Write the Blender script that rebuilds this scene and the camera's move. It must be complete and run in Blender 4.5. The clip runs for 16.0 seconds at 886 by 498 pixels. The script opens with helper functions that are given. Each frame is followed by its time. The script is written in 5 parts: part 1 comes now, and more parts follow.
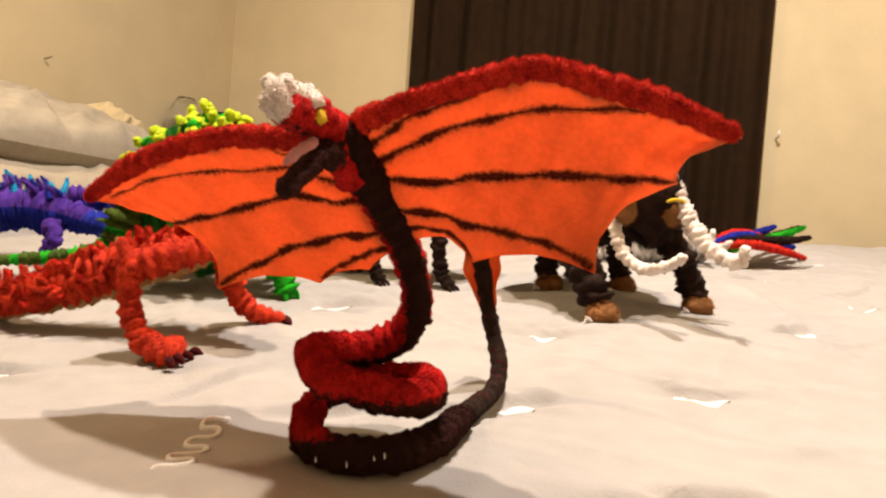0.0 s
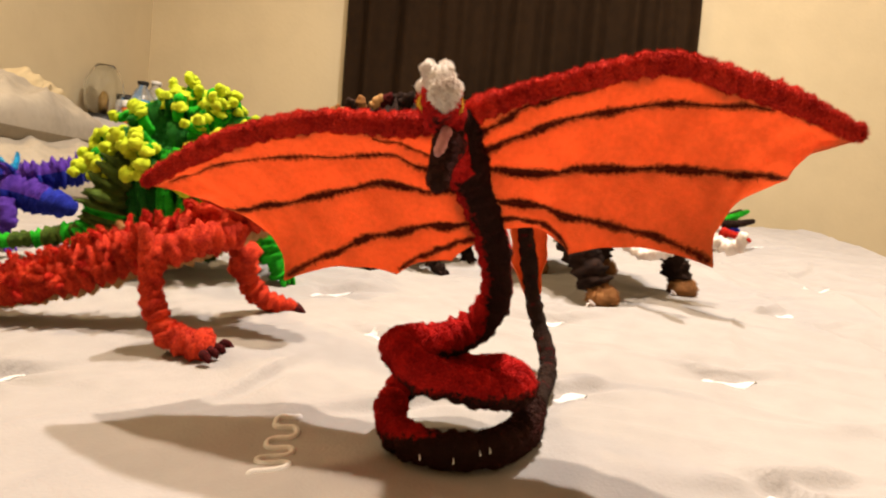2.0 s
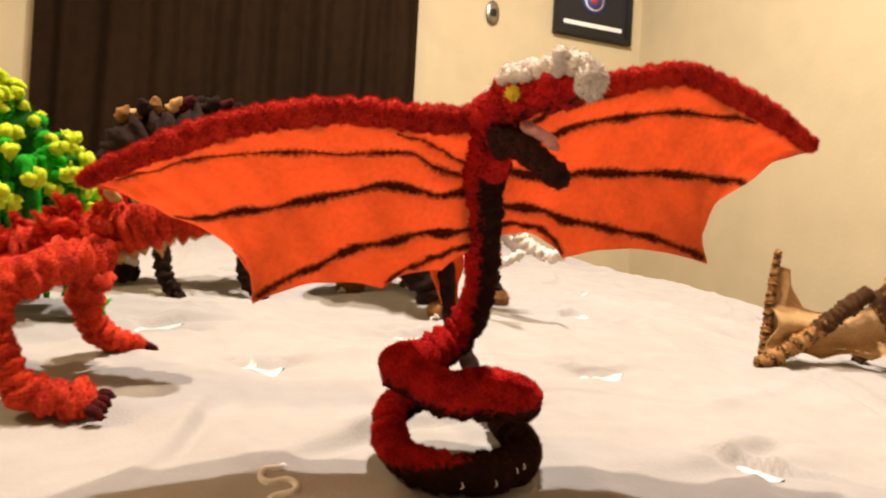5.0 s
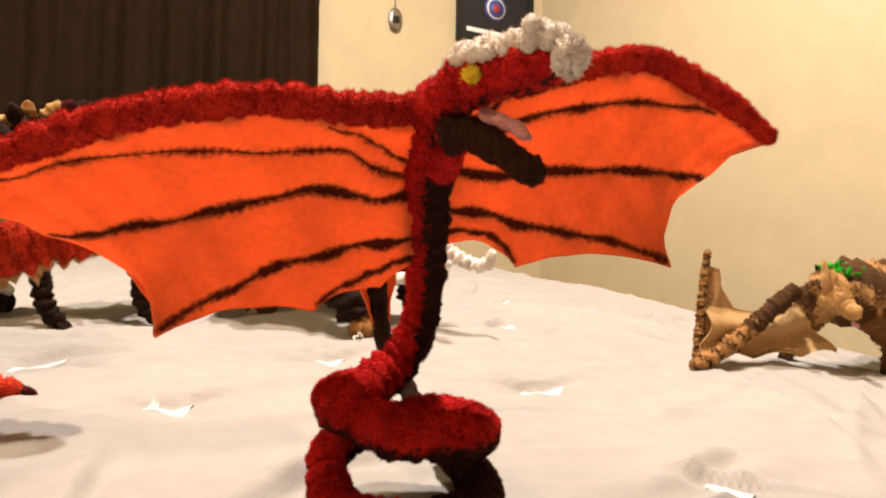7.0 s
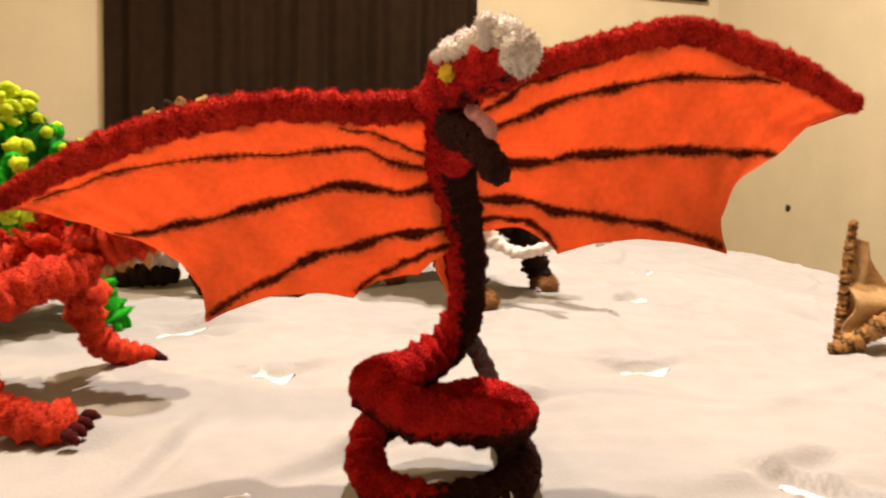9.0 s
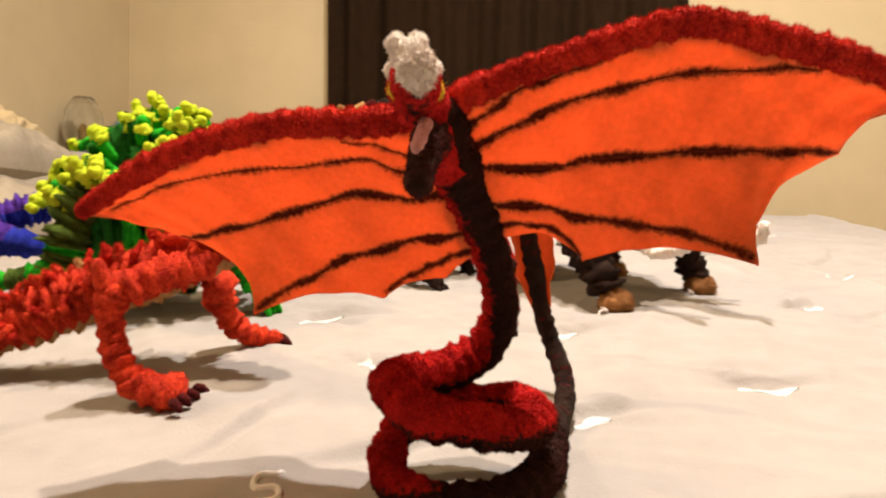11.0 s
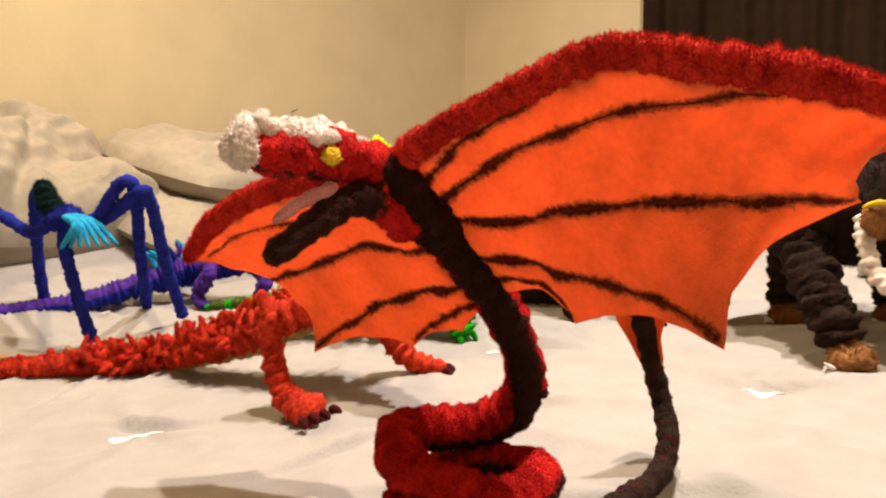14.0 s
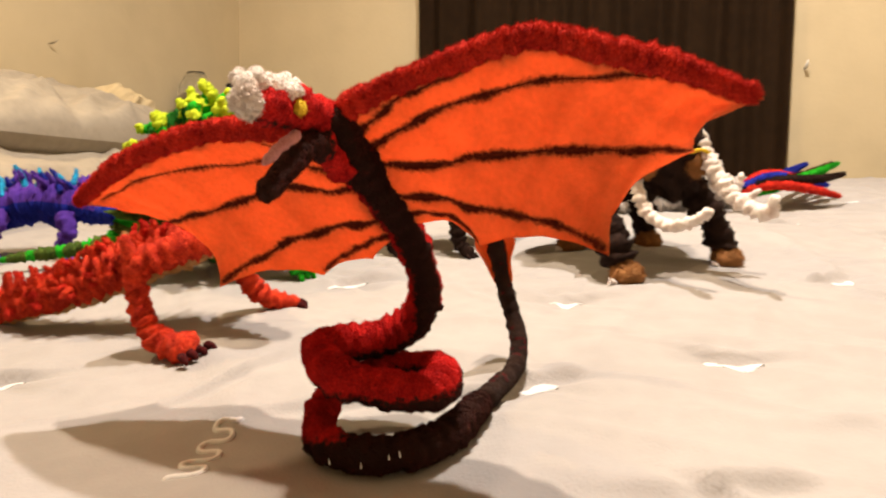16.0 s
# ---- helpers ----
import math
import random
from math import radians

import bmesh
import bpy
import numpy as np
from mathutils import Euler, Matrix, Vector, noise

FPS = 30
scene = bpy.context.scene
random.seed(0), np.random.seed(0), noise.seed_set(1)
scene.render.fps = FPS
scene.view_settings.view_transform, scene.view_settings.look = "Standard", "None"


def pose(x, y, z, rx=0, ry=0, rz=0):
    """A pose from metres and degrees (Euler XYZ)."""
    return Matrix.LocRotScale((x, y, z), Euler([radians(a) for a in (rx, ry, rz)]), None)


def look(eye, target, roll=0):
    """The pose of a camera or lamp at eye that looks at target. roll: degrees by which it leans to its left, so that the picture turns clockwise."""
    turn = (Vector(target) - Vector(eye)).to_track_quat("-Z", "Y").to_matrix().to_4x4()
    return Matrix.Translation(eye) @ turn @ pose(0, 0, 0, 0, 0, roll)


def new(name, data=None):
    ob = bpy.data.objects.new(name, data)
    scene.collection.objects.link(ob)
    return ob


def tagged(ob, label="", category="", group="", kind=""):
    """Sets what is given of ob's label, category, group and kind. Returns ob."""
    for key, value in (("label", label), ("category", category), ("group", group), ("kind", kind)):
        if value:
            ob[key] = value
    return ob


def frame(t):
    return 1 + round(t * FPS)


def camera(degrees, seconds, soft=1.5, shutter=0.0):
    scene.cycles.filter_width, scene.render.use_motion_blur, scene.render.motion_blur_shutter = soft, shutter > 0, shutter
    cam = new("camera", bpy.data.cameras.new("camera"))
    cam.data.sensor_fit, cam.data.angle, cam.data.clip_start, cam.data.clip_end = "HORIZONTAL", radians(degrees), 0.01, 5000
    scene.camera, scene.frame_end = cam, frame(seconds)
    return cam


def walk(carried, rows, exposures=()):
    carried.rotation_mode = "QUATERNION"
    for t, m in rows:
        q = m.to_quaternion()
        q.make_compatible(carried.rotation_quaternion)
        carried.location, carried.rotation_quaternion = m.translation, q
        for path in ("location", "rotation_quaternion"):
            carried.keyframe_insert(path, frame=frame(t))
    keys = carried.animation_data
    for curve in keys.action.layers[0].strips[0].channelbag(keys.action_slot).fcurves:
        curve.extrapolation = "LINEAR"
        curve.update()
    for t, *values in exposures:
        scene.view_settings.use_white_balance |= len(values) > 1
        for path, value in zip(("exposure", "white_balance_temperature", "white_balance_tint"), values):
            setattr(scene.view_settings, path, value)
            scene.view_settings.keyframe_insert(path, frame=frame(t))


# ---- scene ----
cam = camera(64.2, 16.0, soft=2.1, shutter=0.35)
METRES, EYE, TILT, LEAN, TURN = 0.8, 0.13, -4.0, 0.0, 0.0
PATH = [
    (0, (0.0995, 0.0790, 0.1654), (-0.0078, 2.0548, -0.1276), 2.90),
    (0.5, (0.076, 0.077, 0.167), (0.017, 2.052, -0.141), 3.0),
    (1, (0.052, 0.081, 0.165), (0.071, 2.056, -0.149), 3.1),
    (1.5, (0.022, 0.088, 0.163), (0.097, 2.06, -0.166), 3.9),
    (2, (-0.0001, 0.0881, 0.1654), (0.1734, 2.0519, -0.1747), 4.35),
    (2.5, (-0.024, 0.094, 0.162), (0.226, 2.047, -0.193), 5.0),
    (3, (-0.052, 0.103, 0.155), (0.259, 2.047, -0.194), 5.5),
    (3.5, (-0.0803, 0.1136, 0.1519), (0.3490, 2.0376, -0.1819), 5.81),
    (4, (-0.105, 0.121, 0.15), (0.533, 1.999, -0.109), 5.7),
    (4.3, (-0.117, 0.13, 0.147), (0.647, 1.964, -0.087), 5.8),
    (4.5, (-0.122, 0.14, 0.145), (0.729, 1.937, -0.076), 5.7),
    (5, (-0.1453, 0.1604, 0.1388), (0.8856, 1.8643, -0.0500), 5.75),
    (7.5, (-0.1308, 0.2103, 0.1346), (1.1216, 1.7645, 0.0006), 4.20),
    (8, (-0.1142, 0.2020, 0.1396), (1.0805, 1.7987, -0.0200), 3.76),
    (8.5, (-0.1016, 0.1893, 0.1446), (0.9314, 1.8878, -0.0767), 3.11),
    (9, (-0.0804, 0.1708, 0.1494), (0.7246, 1.9811, -0.1210), 2.12),
    (11.5, (0.0362, 0.1367, 0.1651), (-0.0283, 2.1103, -0.1527), -0.36),
    (12, (0.0726, 0.1626, 0.1701), (-0.2901, 2.1030, -0.1527), -1.57),
    (12.5, (0.1037, 0.1911, 0.1698), (-0.4788, 2.0850, -0.1022), -2.84),
    (13, (0.1310, 0.1945, 0.1734), (-0.6048, 2.0377, -0.0768), -2.33),
    (13.5, (0.1520, 0.1842, 0.1719), (-0.6348, 2.0049, -0.0898), -2.81),
    (14, (0.1617, 0.1773, 0.1708), (-0.6659, 1.9806, -0.0774), -3.12),
    (14.5, (0.158, 0.176, 0.168), (-0.619, 1.989, -0.157), -3.2),
    (15, (0.1464, 0.1669, 0.1677), (-0.4940, 2.0238, -0.2099), -3.54),
    (15.5, (0.1314, 0.1406, 0.1705), (-0.2927, 2.0519, -0.2400), -2.63),
    (16, (0.1092, 0.1033, 0.1779), (-0.0726, 2.0499, -0.2466), -1.34),
]
# Bed frame to room frame: the mattress slopes up away from the near side.
BED = Matrix(((0.9809, -0.1945, -0.0017, 0), (0.1927, 0.9732, -0.1251, 0), (0.026, 0.1224, 0.9921, 0), (0, 0, 0, 1)))
walk(cam, [(t, BED @ look(eye, target, roll)) for t, eye, target, roll in PATH])

# ---- world and lights ----
world = bpy.data.worlds.new("world")
scene.world = world
world.use_nodes = True
world.node_tree.nodes["Background"].inputs["Color"].default_value = (1.0, 0.86, 0.70, 1)
world.node_tree.nodes["Background"].inputs["Strength"].default_value = 0.05
scene.view_settings.exposure = 0.48


def lamp(name, place, target, watts, colour, size):
    data = bpy.data.lights.new(name, "AREA")
    data.shape, data.size, data.energy, data.color = "DISK", size, watts, colour
    ob = new(name, data)
    ob.matrix_world = look(place, target)
    return ob


CEIL = 1.85
BULBS = ((-0.03, 0.46), (0.09, 0.76))
WALL_LAMP = (-1.04, 0.62, 1.06)
for (bx, by), aim, watts, colour in zip(BULBS, ((0.62, 0.55), (0.62, 0.95)), (25, 29), ((1.0, 0.83, 0.66), (1.0, 0.92, 0.86))):
    lamp("ceiling_bulb", (bx, by, CEIL - 0.085), (*aim, 0), watts, colour, 0.06)
lamp("wall_lamp_bulb", (WALL_LAMP[0] + 0.03, WALL_LAMP[1], WALL_LAMP[2] - 0.01), (0.1, 0.9, 0.0), 6.0, (1.0, 0.74, 0.42), 0.07)


# ---- materials ----
def material(name, colour, rough=0.9, spread=0.25, scale=60.0, bump=0.0, bump_scale=200.0, metal=0.0, sheen=0.0, second=None, spec=0.3, trans=0.0, emit=0.0, through_light=0.0):
    """A surface of one colour that wanders towards a second one at two scales."""
    m = bpy.data.materials.new(name)
    m.use_nodes = True
    n, link = m.node_tree.nodes, m.node_tree.links.new
    b = n["Principled BSDF"]
    b.inputs["Roughness"].default_value, b.inputs["Metallic"].default_value = rough, metal
    b.inputs["Specular IOR Level"].default_value = spec
    b.inputs["Sheen Weight"].default_value, b.inputs["Sheen Roughness"].default_value = sheen, 0.4
    b.inputs["Transmission Weight"].default_value = trans
    co = n.new("ShaderNodeTexCoord")
    a, c = n.new("ShaderNodeTexNoise"), n.new("ShaderNodeTexNoise")
    a.inputs["Scale"].default_value, c.inputs["Scale"].default_value = scale, scale * 9
    a.inputs["Detail"].default_value = c.inputs["Detail"].default_value = 4
    mix = n.new("ShaderNodeMath")
    mix.operation = "ADD"
    half = n.new("ShaderNodeMath")
    half.operation = "MULTIPLY"
    half.inputs[1].default_value = 0.5
    ramp = n.new("ShaderNodeValToRGB")
    dark = second or tuple(v * (1 - spread) for v in colour)
    ramp.color_ramp.elements[0].position, ramp.color_ramp.elements[1].position = 0.36, 0.62
    ramp.color_ramp.elements[0].color, ramp.color_ramp.elements[1].color = (*dark, 1), (*colour, 1)
    link(co.outputs["Object"], a.inputs["Vector"]), link(co.outputs["Object"], c.inputs["Vector"])
    link(a.outputs["Fac"], mix.inputs[0]), link(c.outputs["Fac"], mix.inputs[1])
    link(mix.outputs[0], half.inputs[0]), link(half.outputs[0], ramp.inputs["Fac"])
    link(ramp.outputs["Color"], b.inputs["Base Color"])
    if sheen:
        b.inputs["Sheen Tint"].default_value = (*[min(1, v * 1.6 + 0.05) for v in colour], 1)
    if bump:
        d, h = n.new("ShaderNodeTexNoise"), n.new("ShaderNodeBump")
        d.inputs["Scale"].default_value, d.inputs["Detail"].default_value = bump_scale, 5
        h.inputs["Strength"].default_value, h.inputs["Distance"].default_value = bump, 0.002
        link(co.outputs["Object"], d.inputs["Vector"]), link(d.outputs["Fac"], h.inputs["Height"])
        link(h.outputs["Normal"], b.inputs["Normal"])
    if through_light:
        tl, mx = n.new("ShaderNodeBsdfTranslucent"), n.new("ShaderNodeMixShader")
        link(ramp.outputs["Color"], tl.inputs["Color"])
        mx.inputs["Fac"].default_value = through_light
        link(b.outputs[0], mx.inputs[1]), link(tl.outputs[0], mx.inputs[2])
        link(mx.outputs[0], n["Material Output"].inputs["Surface"])
    if emit:
        b.inputs["Emission Color"].default_value, b.inputs["Emission Strength"].default_value = (*colour, 1), emit
    return m


def chenille_mat(name, colour, second=None, spread=0.4):
    return material(name, colour, 0.95, spread, 90, 0.6, 900, 0, 0.35, second, 0.1)


def pile_mat(name, first, second):
    """Chenille whose colour passes from first to second by the mesh's pile value, with a ragged border."""
    m = chenille_mat(name, first[0], first[1])
    n, link = m.node_tree.nodes, m.node_tree.links.new
    b = n["Principled BSDF"]
    old = b.inputs["Base Color"].links[0].from_socket
    at, tx, add, ramp, mix = n.new("ShaderNodeAttribute"), n.new("ShaderNodeTexNoise"), n.new("ShaderNodeMath"), n.new("ShaderNodeValToRGB"), n.new("ShaderNodeMixRGB")
    at.attribute_name = "pile"
    tx.inputs["Scale"].default_value, tx.inputs["Detail"].default_value = 330, 4
    b.inputs["Sheen Weight"].default_value = 0.10
    add.operation = "MULTIPLY_ADD"
    add.inputs[1].default_value = 0.9
    ramp.color_ramp.elements[0].position, ramp.color_ramp.elements[1].position = 0.80, 1.10 - 0.12
    link(n["Texture Coordinate"].outputs["Object"], tx.inputs["Vector"])
    link(tx.outputs["Fac"], add.inputs[0]), link(at.outputs["Fac"], add.inputs[2])
    link(add.outputs[0], ramp.inputs["Fac"]), link(ramp.outputs["Color"], mix.inputs["Fac"])
    link(old, mix.inputs[1])
    mix.inputs[2].default_value = (*second, 1)
    link(mix.outputs[0], b.inputs["Base Color"])
    return m


REDBLACK = pile_mat("red_to_black_chenille", ((0.60, 0.018, 0.014), (0.25, 0.006, 0.007)), (0.026, 0.011, 0.008))
MAROONBLACK = pile_mat("maroon_to_black_chenille", ((0.20, 0.012, 0.010), (0.060, 0.006, 0.006)), (0.016, 0.008, 0.006))
TANBROWN = pile_mat("tan_to_brown_chenille", ((0.56, 0.31, 0.12), (0.32, 0.15, 0.055)), (0.085, 0.040, 0.018))
RED = chenille_mat("red_chenille", (0.72, 0.042, 0.020), (0.34, 0.010, 0.009))
SCARLET = chenille_mat("scarlet_chenille", (0.76, 0.070, 0.024), (0.30, 0.014, 0.010))
BLACK = chenille_mat("black_chenille", (0.032, 0.016, 0.011), (0.011, 0.006, 0.005))
MAROON = chenille_mat("maroon_chenille", (0.085, 0.008, 0.008), (0.022, 0.005, 0.005))
WHITE = chenille_mat("white_chenille", (0.84, 0.78, 0.72), (0.70, 0.58, 0.52))
GREEN = chenille_mat("green_chenille", (0.028, 0.46, 0.020), (0.008, 0.20, 0.010))
DARKGREEN = chenille_mat("dark_green_chenille", (0.018, 0.16, 0.016), (0.006, 0.050, 0.008))
OLIVE = chenille_mat("olive_chenille", (0.085, 0.13, 0.020), (0.03, 0.06, 0.010))
LIME = chenille_mat("lime_chenille", (0.62, 0.72, 0.035), (0.38, 0.50, 0.02))
BLUE = chenille_mat("blue_chenille", (0.022, 0.035, 0.36), (0.010, 0.014, 0.17))
PURPLE = chenille_mat("purple_chenille", (0.12, 0.045, 0.36), (0.05, 0.02, 0.20))
CYAN = chenille_mat("cyan_chenille", (0.03, 0.42, 0.68), (0.02, 0.25, 0.5))
TEAL = chenille_mat("dark_teal_chenille", (0.012, 0.045, 0.045), (0.006, 0.012, 0.012))
TAN = chenille_mat("tan_chenille", (0.60, 0.36, 0.15), (0.38, 0.20, 0.075))
BROWN = chenille_mat("brown_chenille", (0.34, 0.155, 0.055), (0.17, 0.075, 0.026))
DARKBROWN = chenille_mat("dark_brown_chenille", (0.065, 0.030, 0.014), (0.025, 0.012, 0.006))
YELLOW = chenille_mat("yellow_chenille", (0.80, 0.56, 0.04), (0.6, 0.38, 0.03))
PINK = chenille_mat("pink_chenille", (0.60, 0.30, 0.30), (0.40, 0.16, 0.17))
GREY = chenille_mat("grey_chenille", (0.55, 0.50, 0.46), (0.36, 0.32, 0.30))
FELT = material("orange_felt", (0.95, 0.275, 0.098), 0.95, 0.17, 38, 0.7, 900, 0, 0.3, None, 0.1, through_light=0.56)


def ink_felt(m, ink):
    """Marker ink, and the shade of two pleats painted with it, soaked into felt along the mesh's pile value, with a
    fibrous border.
    """
    n, link = m.node_tree.nodes, m.node_tree.links.new
    old = n["Principled BSDF"].inputs["Base Color"].links[0].from_socket
    at, tx, add, ramp, mix = n.new("ShaderNodeAttribute"), n.new("ShaderNodeTexNoise"), n.new("ShaderNodeMath"), n.new("ShaderNodeValToRGB"), n.new("ShaderNodeMixRGB")
    at.attribute_name = "pile"
    tx.inputs["Scale"].default_value, tx.inputs["Detail"].default_value = 420, 5
    add.operation = "MULTIPLY_ADD"
    add.inputs[1].default_value = 0.8
    ramp.color_ramp.elements[0].position, ramp.color_ramp.elements[1].position = 0.60, 1.08
    link(n["Texture Coordinate"].outputs["Object"], tx.inputs["Vector"])
    link(tx.outputs["Fac"], add.inputs[0]), link(at.outputs["Fac"], add.inputs[2])
    link(add.outputs[0], ramp.inputs["Fac"]), link(ramp.outputs["Color"], mix.inputs["Fac"])
    link(old, mix.inputs[1])
    mix.inputs[2].default_value = (*ink, 1)
    for k in list(old.links):
        if k.to_node != mix:
            link(mix.outputs[0], k.to_socket)


ink_felt(FELT, (0.085, 0.013, 0.006))
TANFELT = material("tan_felt", (0.74, 0.47, 0.22), 0.95, 0.25, 45, 0.5, 1500, 0, 0.3, None, 0.1, through_light=0.3)
VEIN = material("dark_vein_and_pleat_shade", (0.17, 0.026, 0.009), 0.95, 0.75, 260, 0.3, 900, 0, 0, None, 0.1)
SHEET = material("taupe_cotton", (0.345, 0.318, 0.298), 0.85, 0.12, 5, 0.25, 500, 0, 0.15, None, 0.2)
def crumple_bump(m, scale, height):
    """Soft creases laid over the fine weave of a cloth."""
    n, link = m.node_tree.nodes, m.node_tree.links.new
    tx, mp, bp = n.new("ShaderNodeTexNoise"), n.new("ShaderNodeMapping"), n.new("ShaderNodeBump")
    tx.noise_type = "RIDGED_MULTIFRACTAL"
    tx.inputs["Scale"].default_value, tx.inputs["Detail"].default_value, tx.inputs["Distortion"].default_value = scale, 3, 0.8
    mp.inputs["Scale"].default_value = (1.0, 0.55, 1.0)
    bp.inputs["Strength"].default_value, bp.inputs["Distance"].default_value = 0.55, height
    link(n["Texture Coordinate"].outputs["Object"], mp.inputs["Vector"]), link(mp.outputs[0], tx.inputs["Vector"]), link(tx.outputs["Fac"], bp.inputs["Height"])
    b = n["Principled BSDF"]
    link(b.inputs["Normal"].links[0].from_socket, bp.inputs["Normal"])
    link(bp.outputs["Normal"], b.inputs["Normal"])


crumple_bump(SHEET, 8.0, 0.020)
PILLOW = material("beige_cotton", (0.315, 0.272, 0.212), 0.85, 0.18, 9, 0.15, 900, 0, 0.15, None, 0.2)
crumple_bump(PILLOW, 5.0, 0.016)
CREAM = material("cream_cotton", (0.50, 0.40, 0.24), 0.85, 0.12, 6, 0.15, 900, 0, 0.15, None, 0.2)
THREAD = material("white_thread", (0.72, 0.70, 0.68), 0.6, 0.10, 300, 0.4, 1200)
WALL = material("cream_wall_paint", (0.535, 0.44, 0.28), 0.75, 0.10, 1.3, 0.25, 90, 0, 0, None, 0.25)
CEILING = material("ceiling_paint", (0.76, 0.70, 0.60), 0.8, 0.05, 2, 0.2, 60)
FLOORING = material("dark_floorboards", (0.16, 0.09, 0.05), 0.5, 0.4, 4, 0.2, 40)
CLOTH = material("dark_brown_curtain_cloth", (0.0200, 0.0100, 0.0040), 0.9, 0.35, 5, 0.25, 500, 0, 0.0, None, 0.08)
WOOD = material("dark_wood", (0.10, 0.05, 0.025), 0.45, 0.5, 12, 0.1, 60)
BLACKP = material("black_plastic", (0.015, 0.014, 0.013), 0.4, 0.3, 30)
DARKPRINT = material("dark_navy_print", (0.018, 0.018, 0.022), 0.3, 0.3, 10)
PAPER = material("white_paper", (0.8, 0.78, 0.74), 0.6, 0.08, 20)
EMBLUE = material("emblem_blue", (0.05, 0.07, 0.28), 0.5, 0.2, 60)
EMRED = material("emblem_red", (0.35, 0.05, 0.05), 0.5, 0.2, 60)
GLASS = material("clear_glass", (0.95, 0.96, 0.95), 0.03, 0.02, 5, trans=1.0, spec=0.5)
PLASTIC = material("clear_bottle_plastic", (0.86, 0.90, 0.92), 0.12, 0.05, 20, trans=0.85, spec=0.5)
LABEL = material("sky_blue_label", (0.06, 0.30, 0.62), 0.5, 0.2, 40)
METAL = material("dull_metal", (0.32, 0.29, 0.24), 0.35, 0.4, 60, metal=0.9)
BRASS = material("brass", (0.45, 0.30, 0.10), 0.35, 0.3, 60, metal=0.9)
ORANGEP = material("orange_plastic", (0.70, 0.17, 0.03), 0.4, 0.2, 40)
BULB = material("lit_lamp_glass", (1.0, 0.80, 0.55), 0.4, 0.02, 10, emit=6.0)

# ---- mesh helpers ----
RNG = np.random.default_rng(7)


def mesh_object(name, verts, faces, mats, index=None, parent=None, label="", smooth=True, pile=None):
    me = bpy.data.meshes.new(name)
    me.from_pydata([tuple(v) for v in np.asarray(verts, float)], [], faces)
    for m in mats if isinstance(mats, (list, tuple)) else [mats]:
        me.materials.append(m)
    if index is not None:
        me.polygons.foreach_set("material_index", np.asarray(index, np.int32))
    me.polygons.foreach_set("use_smooth", np.full(len(me.polygons), smooth))
    if pile is not None:
        me.attributes.new("pile", "FLOAT", "POINT").data.foreach_set("value", np.asarray(pile, np.float32))
    me.update()
    ob = new(name, me)
    if parent is not None:
        ob.parent = parent
    if label:
        tagged(ob, label)
    return ob


def thing(name, base, label, category, group="", on_bed=True):
    """An Empty at a thing's base; on the bed, base is in the bed's frame."""
    ob = new(name)
    ob.empty_display_size = 0.02
    ob.matrix_world = (BED if on_bed else Matrix()) @ Matrix.Translation(base)
    tagged(ob, label, category, group)
    ob["base"] = base
    return ob


def spline(points, step):
    """Catmull-Rom through rows of (x, y, z, r), sampled about every step metres."""
    p = np.asarray(points, float)
    p = np.vstack([2 * p[0] - p[1], p, 2 * p[-1] - p[-2]])
    out = []
    for i in range(1, len(p) - 2):
        n = max(2, int(np.linalg.norm(p[i + 1, :3] - p[i, :3]) / step))
        t = np.arange(n)[:, None] / n
        a, b, c, d = p[i - 1], p[i], p[i + 1], p[i + 2]
        out.append(0.5 * (2 * b + (c - a) * t + (2 * a - 5 * b + 4 * c - d) * t**2 + (3 * b - a - 3 * c + d) * t**3))
    out.append(p[-2][None])
    return np.vstack(out)


